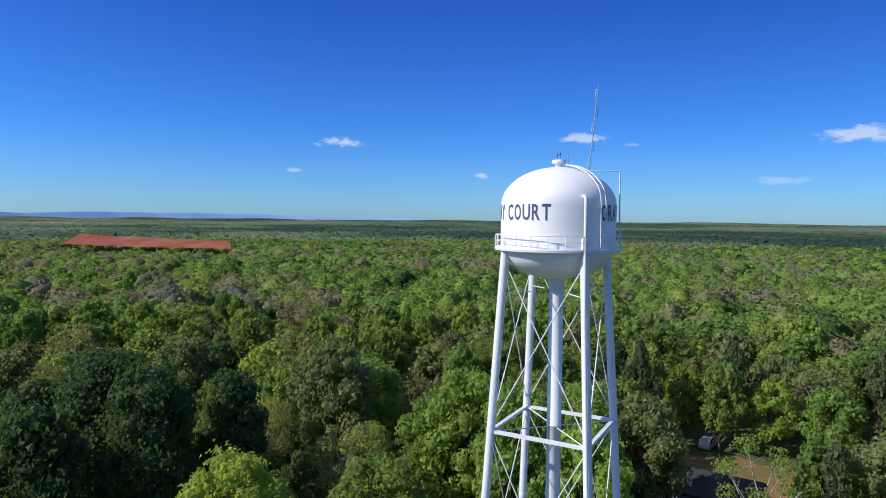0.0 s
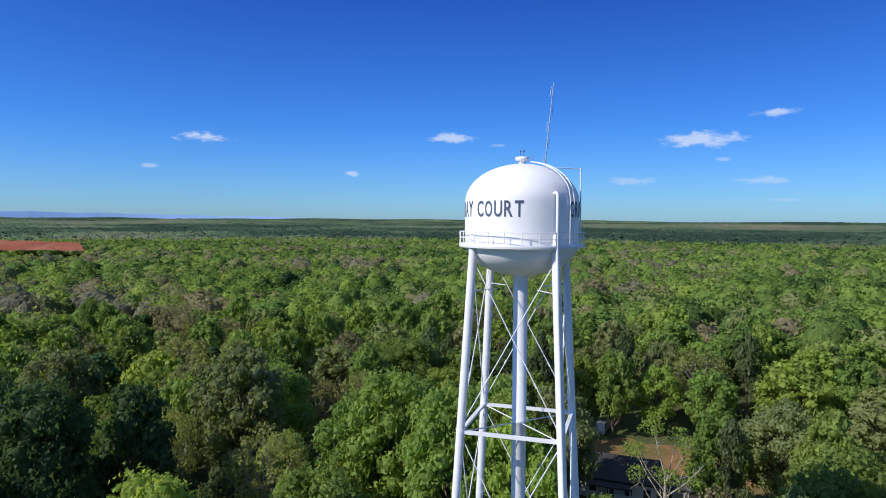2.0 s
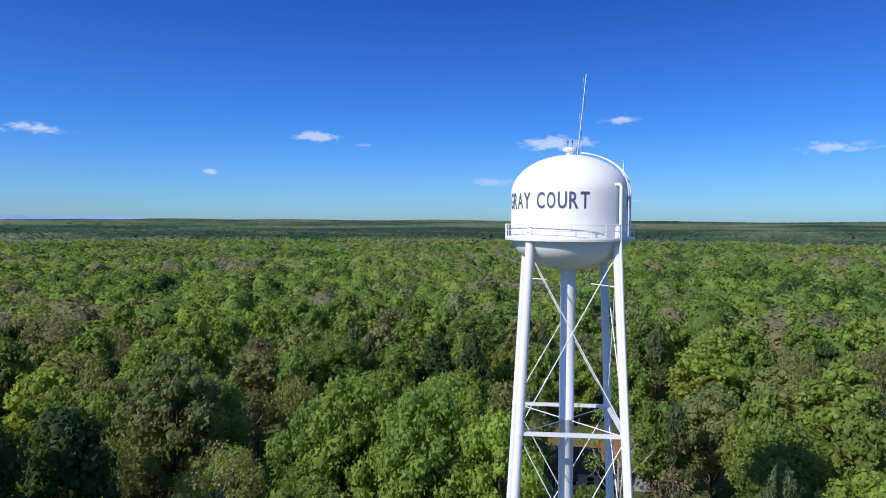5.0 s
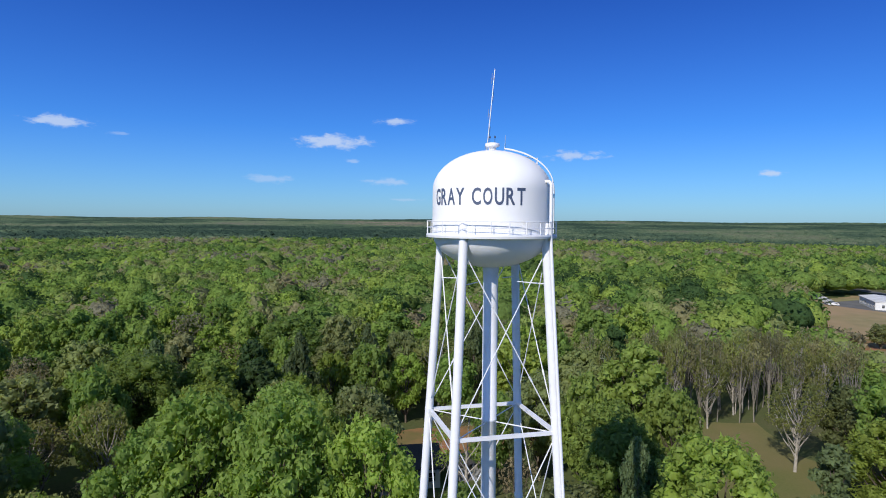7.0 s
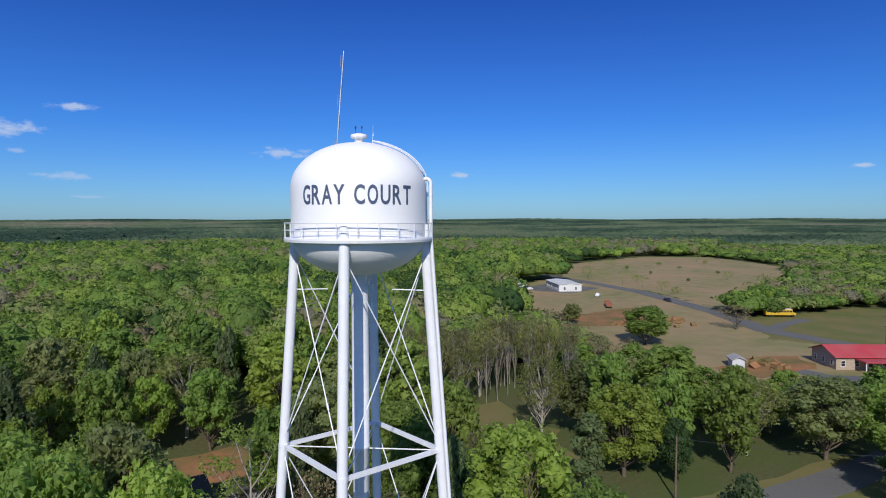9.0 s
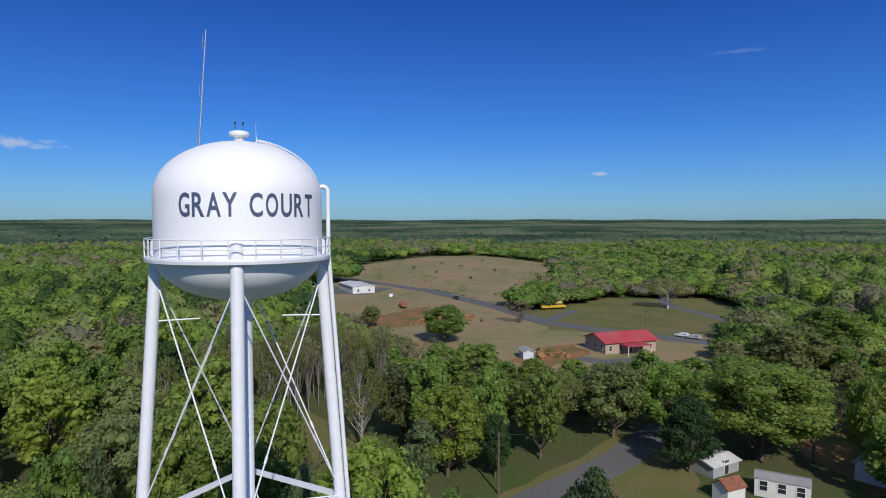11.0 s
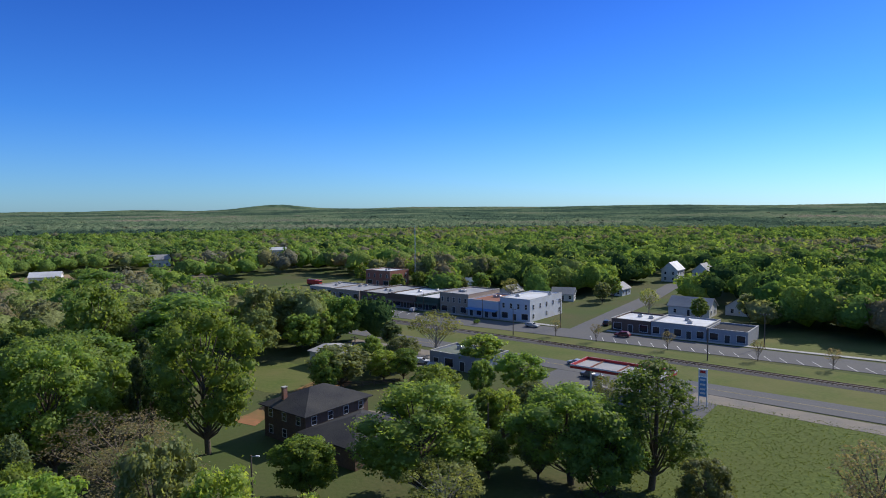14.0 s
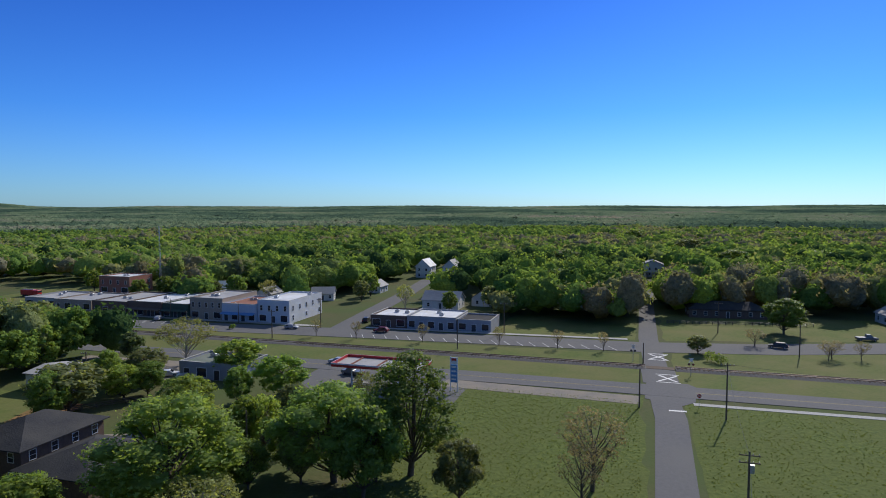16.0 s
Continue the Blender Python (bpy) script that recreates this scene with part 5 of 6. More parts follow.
def shop(label, r0, r1, s0, s1, h, wall, roofm, fronts=3, upper=0, awning=None, side_wins=0, category="shop", sidewall=None, rooftop=2, seed=1):
    """A flat-roofed block with parapets; its front faces -s, towards the railway."""
    L, W = r1 - r0, s1 - s0
    top = thing("commercial_building", label, category, town_pose((r0 + r1) / 2, (s0 + s1) / 2), "shops along the main street")
    part("wall", boxed(-L / 2, L / 2, -W / 2, W / 2, -0.1, h - 0.7), wall, top)
    bm = bmesh.new()
    for a in ((-L / 2, L / 2, -W / 2, -W / 2 + 0.3), (-L / 2, L / 2, W / 2 - 0.3, W / 2), (-L / 2, -L / 2 + 0.3, -W / 2 + 0.3, W / 2 - 0.3), (L / 2 - 0.3, L / 2, -W / 2 + 0.3, W / 2 - 0.3)):
        box(bm, *a, h - 0.7, h)
    part("parapet", bm, wall, top)
    bm = bmesh.new()
    for a in ((-L / 2 - 0.06, L / 2 + 0.06, -W / 2 - 0.06, -W / 2 + 0.34), (-L / 2 - 0.06, -L / 2 + 0.34, -W / 2 + 0.34, W / 2), (L / 2 - 0.34, L / 2 + 0.06, -W / 2 + 0.34, W / 2)):
        box(bm, *a, h, h + 0.1)
    part("coping", bm, M_CONCRETE, top)
    part("roof", boxed(-L / 2 + 0.3, L / 2 - 0.3, -W / 2 + 0.3, W / 2 - 0.3, h - 0.7, h - 0.45), roofm, top)
    if sidewall:
        part("painted_side_wall", boxed(L / 2, L / 2 + 0.06, -W / 2, W / 2, 0, h), sidewall, top)
    f = side(L, W, 0)
    for i in range(fronts):
        x = (i + 0.5) / fronts * L - L / 2
        w = L / fronts * 0.62
        if i % 2 == 0:
            window(top, f @ pose(x, 0, 0.6), w, min(2.0, h - 1.8), bars=False)
        else:
            door(top, f @ pose(x, 0, 0.1), min(1.4, w), 2.2)
    for i in range(upper):
        window(top, f @ pose((i + 0.5) / upper * L - L / 2, 0, 4.1), 0.9, 1.7)
    for i in range(side_wins):
        x = (i + 0.5) / side_wins * W - W / 2
        window(top, side(L + 0.14, W, 1) @ pose(x, 0, 4.1), 0.9, 1.6)
        if i % 2 == 0:
            window(top, side(L + 0.14, W, 1) @ pose(x, 0, 1.0), 0.9, 1.5)
    if awning:
        bm = bmesh.new()
        v = [bm.verts.new(f @ Vector(p)) for p in ((-L / 2 + 0.2, 0, 3.1), (L / 2 - 0.2, 0, 3.1), (L / 2 - 0.2, 1.8, 2.6), (-L / 2 + 0.2, 1.8, 2.6), (-L / 2 + 0.2, 0, 2.98), (L / 2 - 0.2, 0, 2.98), (L / 2 - 0.2, 1.8, 2.48), (-L / 2 + 0.2, 1.8, 2.48))]
        for q in ((0, 1, 2, 3), (7, 6, 5, 4), (0, 3, 7, 4), (1, 5, 6, 2), (3, 2, 6, 7), (0, 4, 5, 1)):
            bm.faces.new([v[i] for i in q])
        bmesh.ops.recalc_face_normals(bm, faces=bm.faces[:])
        part("awning", bm, awning, top)
    rnd = random.Random(seed)
    for i in range(rooftop):
        x, y = rnd.uniform(-L / 3, L / 3), rnd.uniform(-W / 5, W / 3)
        u = part("rooftop_unit", bevelled(boxed(x - 0.7, x + 0.7, y - 0.5, y + 0.5, h - 0.45, h + 0.35), 0.05), M_GALV, top)
        part("fan_grille", tubed((x, y, h + 0.35), (x, y, h + 0.42), 0.4, n=12), M_DARKMETAL, u)
    return top


# main street
shop("two-storey pale blue painted corner shop with white side wall", -115, -103, 209.5, 232, 7.6, M_BLUEWALL, M_WHITEROOF, 3, 4, None, 5, sidewall=M_WHITEWALL, seed=2)
shop("pale blue painted shop with a flat rusty roof", -128.5, -115.2, 208.8, 228, 6.0, M_BLUEWALL, M_RUST, 4, 0, M_SIGNBLUE, seed=3)
shop("two-storey tan brick shop with tall upper windows", -142, -128.7, 209.5, 230, 7.4, M_TANBRICK, M_GREYROOF, 3, 5, seed=4)
shop("dark green shop front with a pale roof", -153, -142.2, 208.8, 232, 5.0, M_GREENWALL, M_WHITEROOF, 3, 0, M_GREENWALL, seed=5)
shop("brown brick shop with a pale flat roof", -168, -153.2, 208.6, 234, 5.2, M_BROWNBRICK, M_WHITEROOF, 4, 0, M_BROWNBRICK, seed=6)
shop("brown brick shop with a grey flat roof", -184, -168.2, 208.6, 234, 4.8, M_BROWNBRICK, M_GREYROOF, 4, 0, seed=7)
shop("low tan brick building with a flat grey roof", -206, -188, 212, 232, 4.0, M_TANBRICK, M_GREYROOF, 4, 0, seed=8)
shop("low concrete building with a flat grey roof", -224, -208, 215, 234, 3.6, M_CONCRETE, M_GREYROOF, 3, 0, seed=9)
shop("two-storey red brick building with a pale flat roof", -227, -210, 254, 268, 7.6, M_BRICK, M_WHITEROOF, 3, 4, None, 3, seed=10)
shop("dark brick store with a white flat roof", -75.5, -63.2, 213, 228, 3.9, M_BROWNBRICK, M_WHITEROOF, 3, 0, seed=11)
shop("grey painted store with blue doors and a flat roof", -63, -47, 213, 228, 4.1, M_GREYWALL, M_WHITEROOF, 5, 0, seed=12)
shop("grey painted store with a dark low roof", -46.8, -36, 213.5, 226, 3.7, M_GREYWALL, M_BLACKROOF, 3, 0, rooftop=0, seed=13)
shop("low service building with a grey-green roof", -93, -77, 145, 156, 3.8, M_GREYWALL, M_GREENROOF, 4, 0, category="building", seed=14)

# houses round the town
house("grey gabled house behind the store", town_pose(-64, 256, 0), 14, 9, 3.4, 2.8, M_WHITEWALL, M_GREYROOF)
house("white house with a dark gabled roof", town_pose(-50, 268, 90), 12, 9, 3.2, 3.2, M_WHITEWALL, M_BLACKROOF)
house("tall white gabled house with a pale roof", town_pose(-104, 354, 90), 11, 8, 6.2, 3.6, M_WHITEWALL, M_WHITEROOF, storeys=2)
house("tall white gabled house with a dark roof", town_pose(-90, 358, 90), 11, 8, 5.8, 3.6, M_WHITEWALL, M_GREYROOF, storeys=2)
house("white two-storey house with a columned portico", town_pose(15, 390, 90), 10, 13, 6.4, 2.6, M_WHITEWALL, M_GREYROOF, storeys=2, wins=(3, 4, 3, 4), porch=(3, 2.2, 8))
house("long low brick house with a dark hipped roof", town_pose(36, 264, 4), 25, 9, 3.0, 2.4, M_BROWNBRICK, M_BLACKROOF, "hip", wins=(7, 2, 7, 2))
house("white house with a grey gabled roof", town_pose(88, 262, 100), 12, 10, 3.2, 2.8, M_WHITEWALL, M_GREYROOF)
house("small white house behind the shops", town_pose(-118, 262, 20), 9, 7, 3.0, 2.2, M_WHITEWALL, M_GREYROOF)
house("small white cottage behind the shops", town_pose(-140, 256, 90), 9, 7, 3.0, 2.4, M_WHITEWALL, M_GREYROOF)
house("white house across the side street", town_pose(-106, 290, 90), 9, 7, 3.0, 2.2, M_BLUEWALL, M_GREYROOF)
house("white cottage among the trees", town_pose(-168, 268, 10), 9, 7, 3.0, 2.4, M_WHITEWALL, M_WHITEROOF)
house("white bungalow at the edge of town", (pose(232, -322, 0, 0, 0, 30)), 14, 9, 3.4, 2.4, M_WHITEWALL, M_GREYROOF)
house("brick bungalow with a tan roof", (pose(205, -300, 0, 0, 0, 60)), 14, 9, 3.2, 2.2, M_BRICK, M_RUST)
house("white house among far trees", (pose(122, -395, 0, 0, 0, 10)), 15, 9, 3.4, 2.4, M_WHITEWALL, M_WHITEROOF)
house("white house among far trees", (pose(84, -486, 0, 0, 0, 12)), 14, 9, 5, 2.8, M_WHITEWALL, M_GREYROOF, storeys=1)
house("long white building among far trees", (pose(8, -560, 0, 0, 0, 5)), 30, 10, 5, 2, M_WHITEWALL, M_WHITEROOF)

# brick house with the black roof
brick_m = town_pose(-79.5, 98, 90)
house("two-storey brown brick house with a black hipped roof", brick_m, 14, 11, 5.6, 2.6, M_BROWNBRICK, M_BLACKROOF, "hip", 0.7, wins=(4, 3, 4, 3), chimney=(-5.2, 2.2, 8.6), storeys=2)
house("lower brick wing with a black hipped roof", town_pose(-67.5, 96.5, 90), 13, 12, 3.4, 2.4, M_BROWNBRICK, M_BLACKROOF, "hip", 0.7, wins=(3, 3, 3, 0), name="house_wing", category="house wing")
# garage
garage = house("white block garage with roll-up doors", town_pose(-111.5, 132.5, 0), 12, 10, 3.6, 0.7, M_WHITEWALL, M_GREYROOF, wins=(0, 1, 3, 2), name="garage", category="garage", door_on=9)
for i in range(2):
    d = part("roll_up_door", boxed(5.96, 6.08, -3.6 + i * 3.9, -0.6 + i * 3.9, 0.05, 2.7), M_GREYWALL, garage)
    for k in range(4):
        part("door_slat", boxed(6.08, 6.1, -3.55 + i * 3.9, -0.65 + i * 3.9, 0.2 + k * 0.62, 0.68 + k * 0.62), M_TRIM, d)

# east of the tower
house("white house with a grey-green gabled roof", pose(46.5, -50.5, 0, 0, 0, 100), 11, 8.6, 3.4, 2.6, M_WHITEWALL, M_GREENROOF, wins=(3, 2, 3, 2))
house("white single-wide trailer home", pose(67.5, -45, 0, 0, 0, 70), 6.8, 3.2, 2.5, 0.35, M_WHITEWALL, M_GREYROOF, wins=(2, 1, 3, 1), over=0.12, name="trailer_home", category="mobile home")
house("small white shed with a rusty red roof", pose(65.3, -37.4, 0, 0, 0, -55), 3.4, 2.6, 2.0, 0.9, M_WHITEWALL, M_RUST, wins=(0, 0, 1, 0), over=0.2, name="shed", category="shed")
house("low grey shed with a pale metal roof", pose(75.5, -38, 0, 0, 0, -50), 6, 4, 1.7, 0.5, M_GREYWALL, M_WHITEROOF, wins=(1, 0, 1, 0), over=0.3, name="shed", category="shed")
house("small white house in the trees", pose(66.5, -69, 0, 0, 0, -40), 8, 6, 2.8, 1.2, M_WHITEWALL, M_WHITEROOF, wins=(2, 1, 2, 1))
house("small pale house behind the oaks", pose(76, -62, 0, 0, 0, -40), 7, 6, 2.7, 1.6, M_WHITEWALL, M_GREYROOF, wins=(2, 1, 2, 1))
house("pale blue house under the pines", pose(41, -113, 0, 0, 0, -20), 10, 7, 3.0, 2.2, M_BLUEWALL, M_GREYROOF, wins=(3, 2, 3, 2))
house("white house with a patched roof under the trees", pose(46, -124, 0, 0, 0, -20), 8, 6, 3.2, 2.0, M_WHITEWALL, M_RUST, wins=(2, 1, 2, 1))
house("dark shed under the pines", pose(54, -96, 0, 0, 0, -20), 8, 6, 2.8, 1.2, M_BROWNBRICK, M_GREYROOF, wins=(2, 1, 2, 1), name="shed", category="shed")
red = house("tan building with a bright red metal roof", pose(167, -33, 0, 0, 0, -62), 17, 11, 3.4, 1.8, M_TANBRICK, M_REDROOF, wins=(5, 2, 5, 3), category="building", name="roadside_building", over=0.7)
part("entrance_canopy", boxed(-4, 4, -10, -5.6, 2.7, 2.95), M_REDROOF, red, "bright red canopy")
for x in (-3.7, 3.7):
    part("canopy_post", boxed(x - 0.1, x + 0.1, -9.8, -9.6, 0, 2.7), M_TRIM, red)
house("low white building beside the asphalt lot", pose(301, 92, 0, 0, 0, 35), 26, 12, 3.6, 0.6, M_WHITEWALL, M_WHITEROOF, wins=(6, 2, 6, 2), category="building", name="warehouse")
house("small pale hut by the clay plot", pose(150, -6, 0, 0, 0, 20), 4, 3, 2.2, 0.6, M_BLUEWALL, M_GREYROOF, wins=(1, 0, 1, 0), name="shed", category="shed")
# by the tower
house("white clapboard house with a black gabled roof", pose(22, 49, 0, 0, 0, -24), 12, 8, 3.0, 1.8, M_WHITEWALL, M_BLACKROOF, wins=(5, 2, 4, 2), porch=(0, 2.2, 6))
house("timber shed with a bright red roof", pose(16.5, 64, 0, 0, 0, -20), 5.5, 4, 2.4, 1.0, M_TIMBER, M_REDROOF, wins=(1, 0, 1, 0), name="shed", category="shed")
house("dark low outbuilding beside the white house", pose(31.5, 44.5, 0, 0, 0, -24), 5, 4, 2.4, 0.6, M_GREYWALL, M_BLACKROOF, wins=(1, 0, 1, 0), name="shed", category="shed")


# ---- filling station ----
def filling_station():
    m = town_pose(-46.5, 152.5)
    st = thing("station_canopy", "flat filling station canopy with a red and white fascia", "canopy", m)
    bm = bmesh.new()
    for a in ((-10, 10, -4.2, -4.0), (-10, 10, 4.0, 4.2), (-10, -9.8, -4.0, 4.0), (9.8, 10, -4.0, 4.0)):
        box(bm, *a, 4.3, 5.1)
    part("fascia", bm, M_RED, st, "red fascia band")
    bm = bmesh.new()
    for a in ((-10.04, 10.04, -4.24, -4.2), (-10.04, 10.04, 4.2, 4.24), (-10.04, -10, -4.2, 4.2), (10, 10.04, -4.2, 4.2)):
        box(bm, *a, 4.85, 5.14)
    part("fascia_stripe", bm, M_TRIM, st, "white stripe")
    part("deck", boxed(-9.8, 9.8, -4.0, 4.0, 4.4, 4.55), M_GREYROOF, st)
    for x in (-6, 0, 6):
        part("roof_beam", boxed(x - 0.12, x + 0.12, -4, 4, 4.55, 4.8), M_RUST, st)
    for x in (-6, 6):
        for y in (-2.4, 2.4):
            part("post", boxed(x - 0.15, x + 0.15, y - 0.15, y + 0.15, 0, 4.4), M_TRIM, st)
    for x in (-5, 5):
        p = thing("fuel_pump", "white and red fuel pump on a concrete island", "fuel pump", town_pose(-46.5 + x, 152.5), "fuel pumps")
        part("island", bevelled(boxed(-1.6, 1.6, -0.6, 0.6, 0.05, 0.22), 0.05), M_CONCRETE, p)
        part("cabinet", bevelled(boxed(-0.5, 0.5, -0.28, 0.28, 0.22, 1.7), 0.04), M_TRIM, p)
        part("top_panel", bevelled(boxed(-0.55, 0.55, -0.3, 0.3, 1.7, 2.2), 0.04), M_RED, p)
        part("screen", boxed(-0.3, 0.3, -0.31, -0.28, 1.2, 1.55), M_GLASS, p)
    sg = thing("price_sign", "tall white and blue roadside price sign", "sign", town_pose(-30, 151.8))
    for x in (-0.75, 0.75):
        part("post", boxed(x - 0.09, x + 0.09, -0.09, 0.09, 0, 7.4), M_TRIM, sg)
    part("panel", bevelled(boxed(-0.66, 0.66, -0.14, 0.14, 5.9, 7.3), 0.03), M_TRIM, sg)
    part("panel", bevelled(boxed(-0.66, 0.66, -0.14, 0.14, 2.0, 5.8), 0.03), M_SIGNBLUE, sg)
    part("logo_panel", boxed(-0.5, 0.5, -0.16, 0.16, 6.6, 7.1), M_RED, sg)
    for z in (5.1, 4.2, 3.3, 2.5):
        part("text_bar", boxed(-0.5, 0.5, -0.16, 0.16, z, z + 0.35), M_TRIM, sg)


filling_station()


# ---- vehicles ----
def car(m, paint, label, L=4.5, W=1.8, tall=1.45, kind="car", bed=False):
    c = thing(kind, label, kind, m, "parked vehicles")
    bm = bmesh.new()
    hood, roof_h = 0.9, tall
    if bed:
        prof = [(-L / 2, 0.35), (L / 2, 0.35), (L / 2, 0.95), (L / 2 - 1.2, 1.05), (L / 2 - 1.75, roof_h), (-0.1, roof_h), (-0.25, 1.0), (-L / 2, 1.0)]
    else:
        prof = [(-L / 2, 0.35), (L / 2, 0.35), (L / 2, 0.8), (L / 2 - 1.15, hood + 0.05), (L / 2 - 1.85, roof_h), (-L / 2 + 0.75, roof_h), (-L / 2 + 0.15, hood + 0.1), (-L / 2, 0.75)]
    s = [[bm.verts.new((x, y * (0.86 if z > 1.1 else 1), z)) for x, z in prof] for y in (-W / 2, W / 2)]
    n = len(prof)
    for i in range(n):
        j = (i + 1) % n
        bm.faces.new((s[0][i], s[0][j], s[1][j], s[1][i]))
    bm.faces.new(s[0][::-1])
    bm.faces.new(s[1])
    bmesh.ops.recalc_face_normals(bm, faces=bm.faces[:])
    part("body", bevelled(bm, 0.06), M_CAR[paint], c)
    x0, x1 = (L / 2 - 1.75, -0.15) if bed else (L / 2 - 1.75, -L / 2 + 0.6)
    for y in (-1, 1):
        bm = bmesh.new()
        v = [bm.verts.new((x, y * W / 2 * (0.96 if z < 1.2 else 0.885), z)) for x, z in ((x0 + 0.25, 1.0), (x1 + 0.1, 1.0), (x1 + 0.3, roof_h - 0.12), (x0 - 0.15, roof_h - 0.12))]
        f = bm.faces.new(v)
        bmesh.ops.solidify(bm, geom=[f], thickness=0.05)
        part("side_window", bm, M_GLASS, c)
    bm = bmesh.new()
    f = bm.faces.new([bm.verts.new(p) for p in ((L / 2 - 1.16, -W * 0.4, 1.0), (L / 2 - 1.16, W * 0.4, 1.0), (L / 2 - 1.76, W * 0.36, roof_h - 0.04), (L / 2 - 1.76, -W * 0.36, roof_h - 0.04))])
    bmesh.ops.solidify(bm, geom=[f], thickness=-0.06)
    part("windscreen", bm, M_GLASS, c)
    for x in (-L / 2 + 0.85, L / 2 - 0.85):
        for y in (-1, 1):
            w = part("wheel", tubed((x, y * (W / 2 - 0.2), 0.33), (x, y * (W / 2 + 0.02), 0.33), 0.33, n=16), M_RUBBER, c)
            part("rim", tubed((x, y * (W / 2 + 0.02), 0.33), (x, y * (W / 2 + 0.035), 0.33), 0.2, n=12), M_GALV, w)
    for y in (-0.6, 0.6):
        part("headlight", boxed(L / 2 - 0.02, L / 2 + 0.03, y - 0.18, y + 0.18, 0.62, 0.76), M_TRIM, c)
        part("tail_light", boxed(-L / 2 - 0.03, -L / 2 + 0.02, y - 0.15, y + 0.15, 0.68, 0.85), M_RED, c)
    return c


car(town_pose(-68.5, 205, 182, 0.09), "maroon", "maroon sport utility vehicle on the main street", 4.6, 1.85, 1.65)
car(town_pose(-98, 202.5, 0, 0.09), "silver", "silver car on the main street")
car(town_pose(-80, 220, 96, 0.08), "black", "black car on the side street", 4.6, 1.85, 1.6)
car(town_pose(43, 214.5, 170, 0.09), "black", "black car on the road beyond the tracks", 4.8, 1.85, 1.6)
car(town_pose(69, 232, 5, 0.05), "grey", "grey pickup truck on a driveway", 5.4, 1.9, 1.8, "pickup_truck", True)
car(town_pose(-41, 148.5, 200, 0.07), "white", "white and black vehicle at the pumps", 4.7, 1.85, 1.75)
car(town_pose(-56, 158, 170, 0.07), "grey", "dark pickup truck at the filling station", 5.4, 1.9, 1.8, "pickup_truck", True)
car(town_pose(-64, 166.4, 180, 0.1), "silver", "silver car on the highway")
car(town_pose(-90, 143.5, 40, 0.06), "silver", "silver car in the garage yard")
car(town_pose(-96, 145, 30, 0.06), "white", "white car in the garage yard")
car(town_pose(-150, 203.5, 110, 0.09), "silver", "silver car parked in front of the shops")
car(town_pose(-166, 202.5, 110, 0.09), "black", "black car parked in front of the shops")
car(pose(274, 33, 0.1, 0, 0, 220), "black", "black car on the country road")
car(pose(190, -55, 0.1, 0, 0, 60), "white", "white car by the red-roofed building")
car(pose(187, -58, 0.1, 0, 0, 60), "silver", "silver car by the red-roofed building")
car(pose(276, 66, 0.07, 0, 0, 190), "white", "white pickup truck on the clay lot", 5.4, 1.9, 1.8, "pickup_truck", True)
car(pose(27.5, 73, 0.04, 0, 0, 60), "silver", "silver van by the clay yard", 5, 1.9, 2.0, "van")
car(pose(12.5, 51.5, 0.04, 0, 0, 10), "white", "white car beside the house")
car(pose(20, 48, 0.04, 0, 0, -24), "silver", "silver pickup truck beside the house", 5.4, 1.9, 1.8, "pickup_truck", True)
for i in range(14):
    car(pose(286 + i * 2.9 * 0.82, 106 + i * 2.9 * 0.57, 0.06, 0, 0, 125), ("white", "silver", "black", "grey")[i * 7 % 4], "parked car in the asphalt lot")


